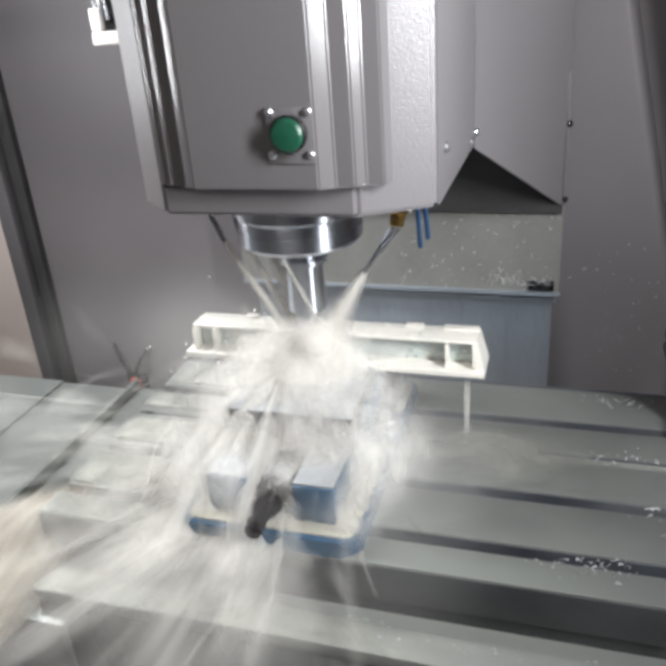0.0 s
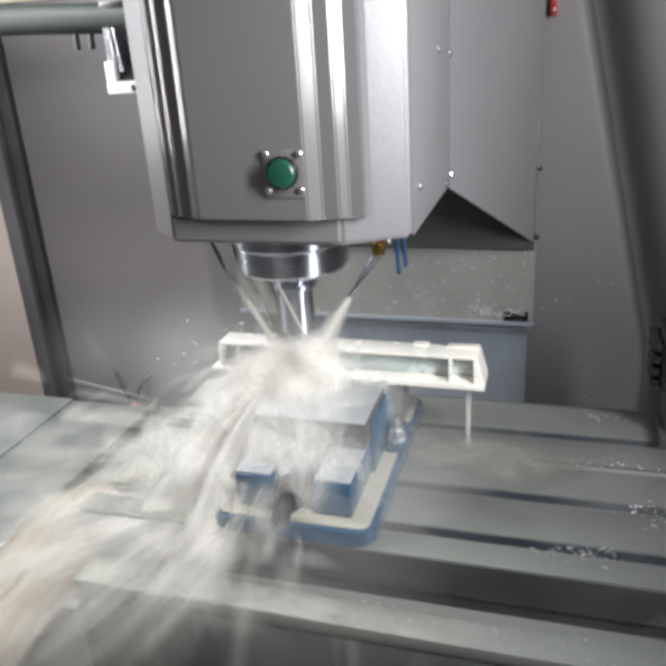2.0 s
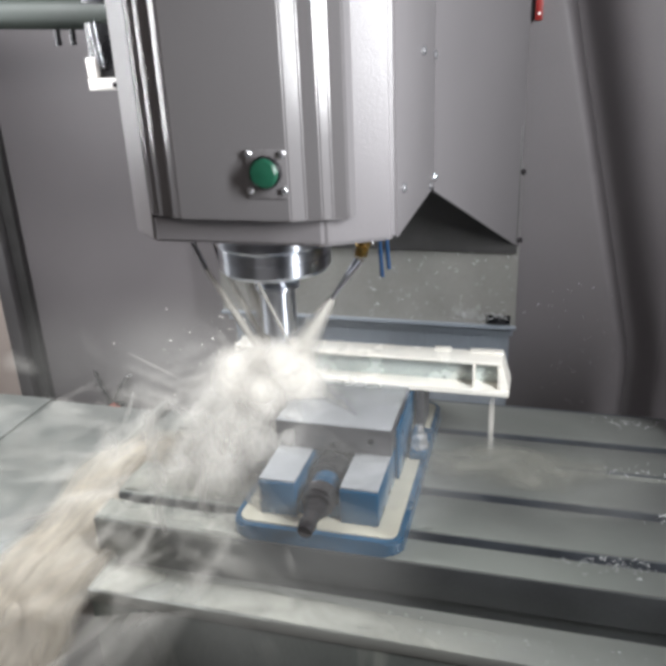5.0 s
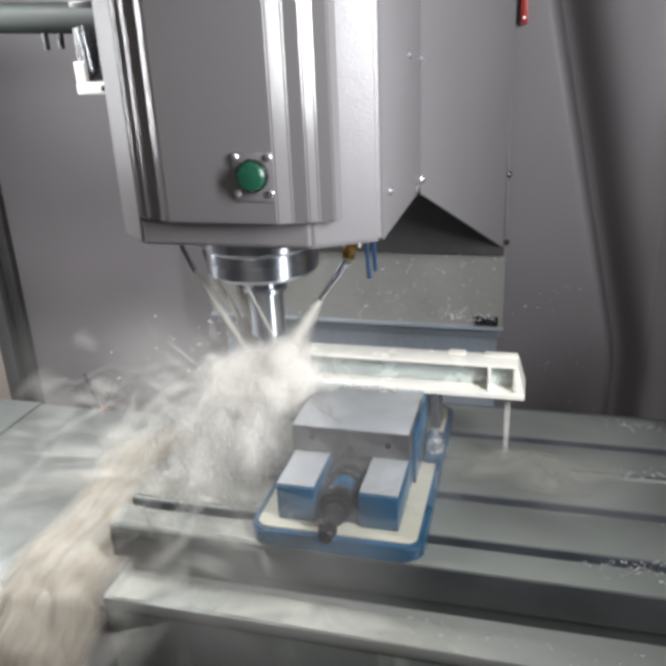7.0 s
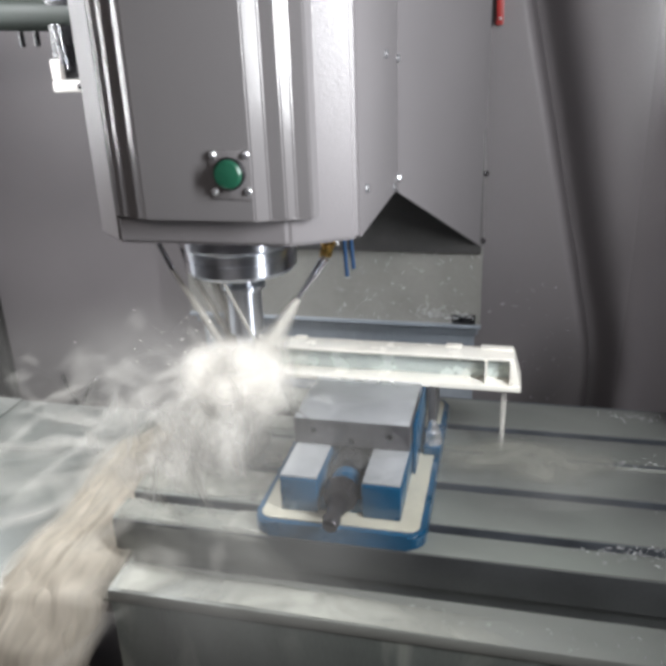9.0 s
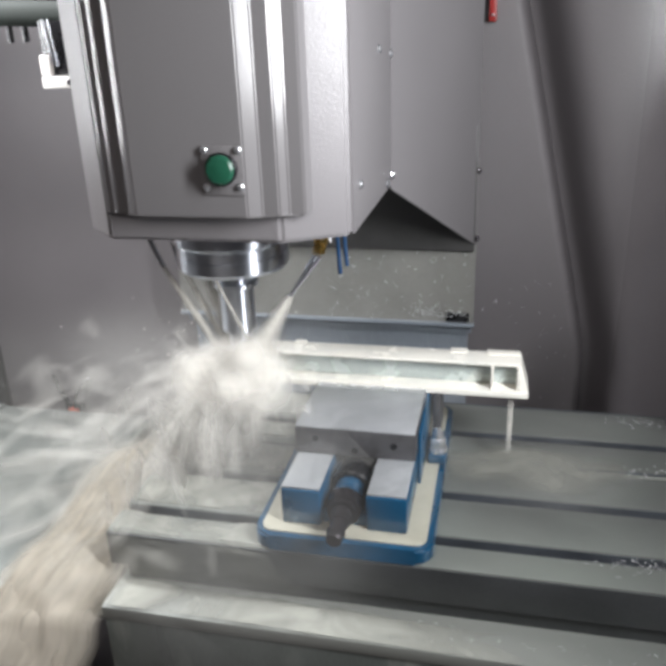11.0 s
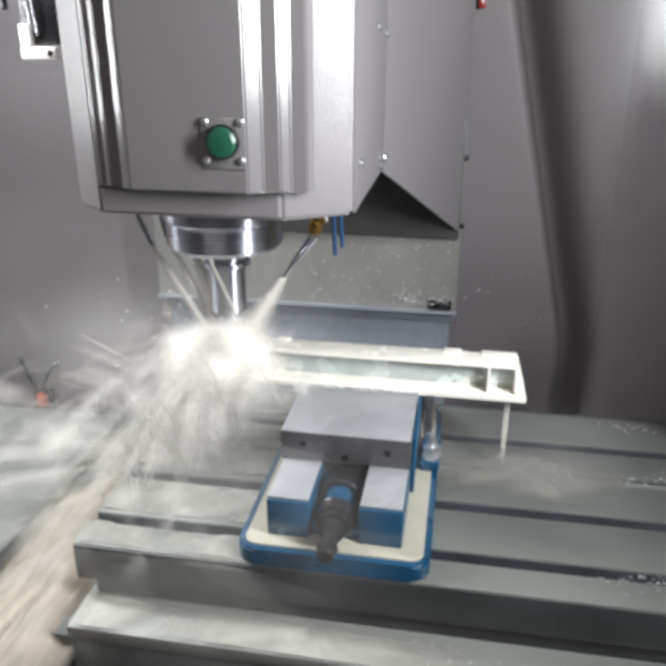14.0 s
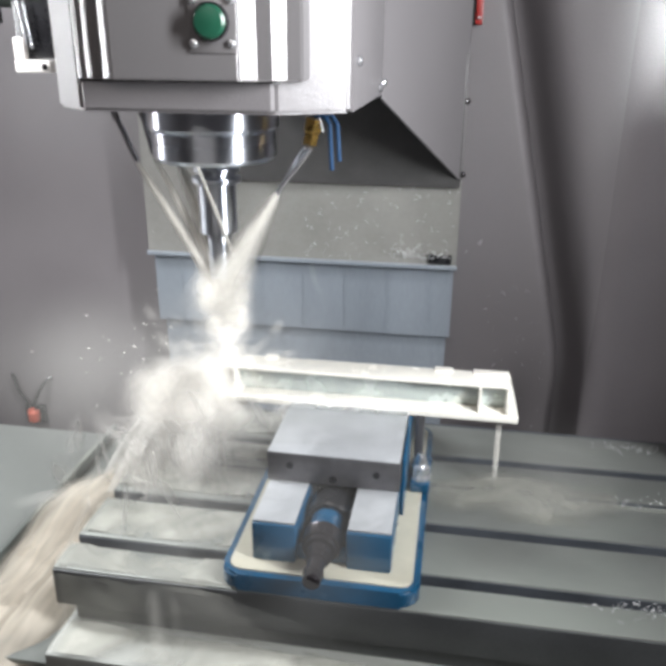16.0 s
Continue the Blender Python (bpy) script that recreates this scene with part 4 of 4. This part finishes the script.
fan_left = fan("coolant_fan", "milky fan of coolant thrown towards the gutter", 26, ((0.34, 2, 0.36), (0.66, -6, 0.36)), 42)
wisp_front = wisps("coolant_wisps", "soft milky wisps of coolant thrown over the table", 130, 20, 71, (0.55, 1.5), (2, 12), (0.008, 0.030), (0.08, 0.18), M_WISP)
fall = wisps("coolant_fall", "soft column of coolant falling from the cutter", 64, 60, 73, (0.04, 0.30), (-35, 18), (0.012, 0.030), (0.09, 0.14), M_WISP)
beams = wisps("coolant_beams", "straight soft beams of coolant flung off the cutter", 54, 28, 74, (0.9, 2.3), (-2, 9), (0.006, 0.017), (0.08, 0.15), M_SPRAY, 0.003, 0.62)
streaks = plume("coolant_streaks", "streaks of coolant flying off to the side", 320, 24, 41, speed=(0.3, 1.3), width=(0.006, 0.020), strength=(0.3, 0.8))
fan_side = plume("coolant_streaks", "thin streaky fan of coolant droplets", 280, 26, 43, speed=(0.9, 2.2), width=(0.005, 0.020), strength=(0.15, 0.5))
column_spray = puffs("jet_column", "crossing coolant jets spreading below the cutter", 34, (0, 0, 0.095), (0.010, 0.010, 0.030), (0.012, 0.034), 52, M_PUFF, 0.2)
column_spray.parent = head
del column_spray["category"]
veil = puffs("coolant_veil", "soft white veil of coolant falling from the cutter", 60, (0, -0.12, 0.075), (0.060, 0.065, 0.030), (0.030, 0.075), 61, M_VEIL)
haze = puffs("coolant_haze", "thin coolant haze hanging over the table and vise", 14, (0.10, -0.10, 0.05), (0.17, 0.09, 0.05), (0.10, 0.20), 45, M_HAZE, 0.25)
mist = puffs("coolant_mist", "pale coolant mist drifting from the cutter", 24, (-0.12, 0.0, 0.10), (0.10, 0.08, 0.04), (0.10, 0.20), 44, M_MIST, 0.25)


def droplets(name, label, count, seed):
    """Single drops that fly off the cutter, larger ones far from it."""
    rng = random.Random(seed)
    bm = B()
    for _ in range(count):
        a, d = rng.gauss(75, 45), 0.05 + abs(rng.gauss(0, 0.06))
        at = Vector((-math.sin(radians(a)) * d, -math.cos(radians(a)) * d, 0.150 + rng.gauss(0.02, 0.045)))
        m = Matrix.Translation(at) @ Matrix.Rotation(rng.uniform(0, 3.1), 4, "Y") @ Matrix.Diagonal((1.0, 1.0, rng.uniform(1.0, 2.6), 1.0))
        bmesh.ops.create_icosphere(bm, subdivisions=1, radius=rng.uniform(0.0003, 0.0010), matrix=m)
    return tagged(part(name, bm, M_FOAM), label, "coolant drops", kind="stuff")


drops = droplets("coolant_drops", "small white coolant drops flying off the cutter", 70, 81)


def table_film():
    """A rippled sheet of coolant that spreads over the table under the cutter, runs over its front and drains off."""
    bm = B()
    path, deep = [], []
    for i in range(44):
        path.append((0.20 - 0.39 * i / 43, 0.0, 0))
    for i in range(1, 9):
        path.append((-0.1935, -0.070 * i / 8, 1))
    for i in range(1, 9):
        path.append((-0.1935 - 0.053 * i / 8, -0.070, 0))
    rows = []
    for k, (y, z, up) in enumerate(path):
        row = []
        for j in range(60):
            wide = 0.33 + 0.30 * min(max((k - 46) / 6, 0), 1)
            x = (-0.1335 if k < 50 else -0.1225) + wide * j / 59
            n = noise.noise((x * 14, k * 0.12, 0.3)) + 0.5 * noise.noise((x * 34, k * 0.33, 2.2)) + 0.25 * noise.noise((x * 90, k * 0.9, 5.2))
            edge = max(0.0, (x - 0.06) / (wide - 0.20))
            h = 0.0032 + 0.0042 * n - 0.012 * edge
            if k >= 53:
                h = 0.0050 + 0.0008 * n - 0.0085 * edge ** 1.5 + 0.0012 * noise.noise((x * 9, k * 0.3, 8.1))
            if k < 44 and any(abs(y - q) < 0.0125 for q in SLOTS):
                h = -0.052
            deep.append(min(1.0, max(0.0, (h + 0.0010) / 0.0040)) * min(1.0, (59 - j) / 14, 0.35 + j / 3) * (0.35 if up else 1.0))
            row.append(bm.verts.new((x, y - (h if up else 0), z + (0 if up else h))))
        rows.append(row)
    for p, q in zip(rows, rows[1:]):
        for j in range(59):
            bm.faces.new((p[j], p[j + 1], q[j + 1], q[j]))
    ob = part("coolant_film", bm, M_FILM, None)
    ob.data.attributes.new("fade", "FLOAT", "POINT").data.foreach_set("value", deep)
    return tagged(ob, "milky sheet of coolant flowing over the table", "coolant film", kind="stuff")


film = table_film()


def puddle():
    """Coolant that stands on the lands behind the vise, where the bar drips."""
    bm, deep, rows = B(), [], []
    for i in range(31):
        row = []
        for j in range(25):
            u, v = i / 15 - 1, j / 12 - 1
            x, y = 0.385 + 0.125 * u, 0.040 + 0.062 * v
            edge = 1.05 - math.hypot(u, v) + 0.35 * noise.noise((x * 16, y * 26, 4.4)) + 0.15 * noise.noise((x * 50, y * 70, 1.4))
            deep.append(min(1.0, max(0.0, edge * 1.8)) if 0 < i < 30 and 0 < j < 24 else 0.0)
            row.append(bm.verts.new((x, y, 0.0012 + 0.0004 * noise.noise((x * 30, y * 30, 0.2)))))
        rows.append(row)
    for p, q in zip(rows, rows[1:]):
        for j in range(24):
            bm.faces.new((p[j], q[j], q[j + 1], p[j + 1]))
    ob = part("coolant_puddle", bm, M_PUDDLE, table, "thin milky puddle of coolant on the table")
    ob.data.attributes.new("fade", "FLOAT", "POINT").data.foreach_set("value", deep)
    return tagged(ob, "thin milky puddle of coolant on the table", kind="stuff")


puddle()


def gutter_stream():
    """Coolant that pours over the end of the table into the gutter and off its front."""
    way = [Vector(q) for q in ((-0.115, 0.06, 0.006), (-0.150, 0.02, -0.008), (-0.178, -0.04, -0.045), (-0.192, -0.11, -0.068), (-0.203, -0.18, -0.078), (-0.212, -0.235, -0.098), (-0.220, -0.275, -0.165), (-0.228, -0.305, -0.27), (-0.234, -0.32, -0.40))]
    verts, faces, fade, flow = [], [], [], []
    n, m = 56, 16
    for k in range(4):
        base = len(verts)
        for i in range(n + 1):
            s = i / n * (len(way) - 1)
            f = min(int(s), len(way) - 2)
            q = way[f].lerp(way[f + 1], s - f)
            half = 0.050 + 0.022 * i / n + 0.008 * k
            for j in range(m + 1):
                c = 2 * j / m - 1
                h = 0.006 * k + 0.014 * (1 - c * c) + 0.020 * noise.noise((c * 1.8, i * 0.13, k * 1.7)) + 0.007 * noise.noise((c * 5, i * 0.3, k * 2.3))
                verts.append((q.x + half * c + 0.006 * noise.noise((i * 0.2, k, 3.3)), q.y - 0.6 * h + 0.02 * c * (1 - i / n), q.z + 0.8 * h))
                fade.append((1 - abs(c) ** 4) * min(1, i / n * 7))
                flow.append((c * 3.2 + k * 4.1, i / n * 4.2 + k, k * 1.3))
        for i in range(n):
            for j in range(m):
                p = base + i * (m + 1) + j
                faces.append((p, p + 1, p + m + 2, p + m + 1))
    return joined("coolant_stream", "thick cream coolant stream pouring off the gutter", verts, faces, fade, flow, M_TORRENT, "coolant stream")


stream = gutter_stream()


def drips(name, xs, parent, z0, y, length, label, seed):
    rng = random.Random(seed)
    strands = []
    for x in xs:
        for _ in range(6):
            l = length * rng.uniform(0.5, 1.1)
            o = rng.gauss(0, 0.0012)
            strands.append(([(x + o, y + o, z0 - l * i / 4) for i in range(5)], rng.uniform(0.0008, 0.0022), 0.6))
    return ribbons(name, strands, M_JET, parent, label, "")


drips("drip", (0.350, 0.352, 0.353), work, 0.101, 0.052, 0.090, "coolant dripping off the bar", 3)
drips("drip", (-0.02, 0.0), work, 0.101, 0.052, 0.08, "coolant dripping off the bar", 4)


# ---- motion ----
def rising(t):
    return float(np.interp(t, [q[0] for q in RISE], [q[1] for q in RISE]))


def motions():
    ts = [i * 0.5 for i in range(33)]
    tx = lambda t: float(np.interp(t, [q[0] for q in TABLE], [q[1] for q in TABLE]))
    ty = lambda t: float(np.interp(t, [q[0] for q in TABLE], [q[2] for q in TABLE]))
    walk(head, [(t, pose(0, 0, rising(t))) for t in [0, 14.0, 14.5, 14.75, 15, 15.25, 15.5, 15.75, 16]])
    for ob in (table, the_vise, work, setter):
        walk(ob, [(t, pose(tx(t), ty(t), 0)) for t in ts])
    # the stream pours off the front corner first, then along the whole end of the table
    back = lambda t: float(np.interp(t, (0, 2, 3.5, 6, 11.5, 13, 14.5, 16), (-0.17, -0.15, -0.09, 0.0, -0.02, -0.07, -0.05, 0.0)))
    walk(stream, [(t, pose(tx(t), ty(t) + back(t), 0.15 * back(t) - (0.03 if t > 12 else 0.0))) for t in ts])
    walk(cover, [(t, pose(0, ty(t), 0)) for t in ts])
    # the fans swing from the front to the left as the cut goes round the bar, and shake as they flow
    rng = random.Random(77)
    fine = [i * 0.25 for i in range(65)]
    plans = ((fan_front, ((0, 18), (1, 24), (2, 34), (3.5, 46), (6, 58), (9, 68), (11.5, 74), (16, 68)), 2.5), (fan_left, ((0, 44), (3.5, 52), (6, 62), (9, 70), (12, 84), (16, 66)), 2.5),
             (fan_side, ((0, 60), (3.5, 62), (6, 66), (9, 92), (12, 82), (14, 64), (16, 62)), 4.0), (streaks, ((0, 22), (2.5, 34), (6, 60), (9, 70), (12, 66), (16, 62)), 3.0),
             (wisp_front, ((0, 24), (1, 28), (2, 36), (3.5, 47), (6, 62), (9, 66), (12, 72), (16, 64)), 4.0), (veil, ((0, 2), (1, 8), (2, 22), (3.5, 46), (6, 58), (9, 64), (11.5, 78), (16, 62)), 2.5), (splinters, ((0, 0), (16, 0)), 12.0), (drops, ((0, -30), (6, 0), (12, 10), (16, 0)), 10.0), (beams, ((0, 36), (3.5, 52), (6, 72), (9, 92), (12, 80), (14, 70), (16, 62)), 3.0), (fall, ((0, 30), (6, 60), (16, 60)), 8.0), (mist, ((0, 10), (9, 0), (16, 0)), 3.0), (splash, ((0, 0), (16, 0)), 12.0), (core, ((0, 0), (16, 0)), 14.0))
    dips = {beams: ((0, 0), (6, 4), (9, 0), (12, 2), (14, 4), (15.5, 34), (16, 40)), wisp_front: ((0, 0), (3.0, 3), (5.5, 30), (9, 34), (12, 18), (14, 20), (16, 40)), veil: ((0, 0), (3.5, 4), (6, 14), (9, 16), (12, 24), (16, 26)), fan_front: ((0, 0), (3.0, 2), (5.5, 24), (9, 26), (12, 20), (16, 24)), fan_left: ((0, 0), (5, 4), (9, 10), (12, 0), (16, 10)), streaks: ((0, 0), (6, 10), (9, 16), (12, 6), (14, 8), (15.5, 38), (16, 42)), fan_side: ((0, 0), (14, 0), (15.5, 30), (16, 36))}
    # as the head lifts, the burst sinks to the left end of the bar
    sink = {splash: (-0.26, -0.26), core: (-0.26, -0.26), splinters: (-0.06, 0.2)}
    level = lambda t: float(np.interp(t, (0, 3.5, 6, 9, 12, 16), (0.0, -0.0001, -0.0004, -0.0006, -0.0008, -0.0010)))
    walk(film, [(t, pose(tx(t), ty(t) - level(t) * 3.0, level(t))) for t in ts])
    for ob, plan, shake in plans:
        rows = []
        for t in fine:
            az = float(np.interp(t, [q[0] for q in plan], [q[1] for q in plan])) + rng.uniform(-shake, shake)
            dip = radians(float(np.interp(t, [q[0] for q in dips[ob]], [q[1] for q in dips[ob]]))) if ob in dips else 0.0
            lift = rising(t)
            aside, up = sink[ob] if ob in sink else (-0.2, -0.12)
            m = pose(rng.uniform(-0.003, 0.003) + aside * lift, rng.uniform(-0.003, 0.003), rng.uniform(-0.002, 0.002) + up * lift, 0, 0, -az)
            tip = Matrix.Translation((0, 0, 0.128)) @ Matrix.Rotation(dip, 4, "X") @ Matrix.Translation((0, 0, -0.128))
            rows.append((t, m @ tip))
        walk(ob, rows)


motions()
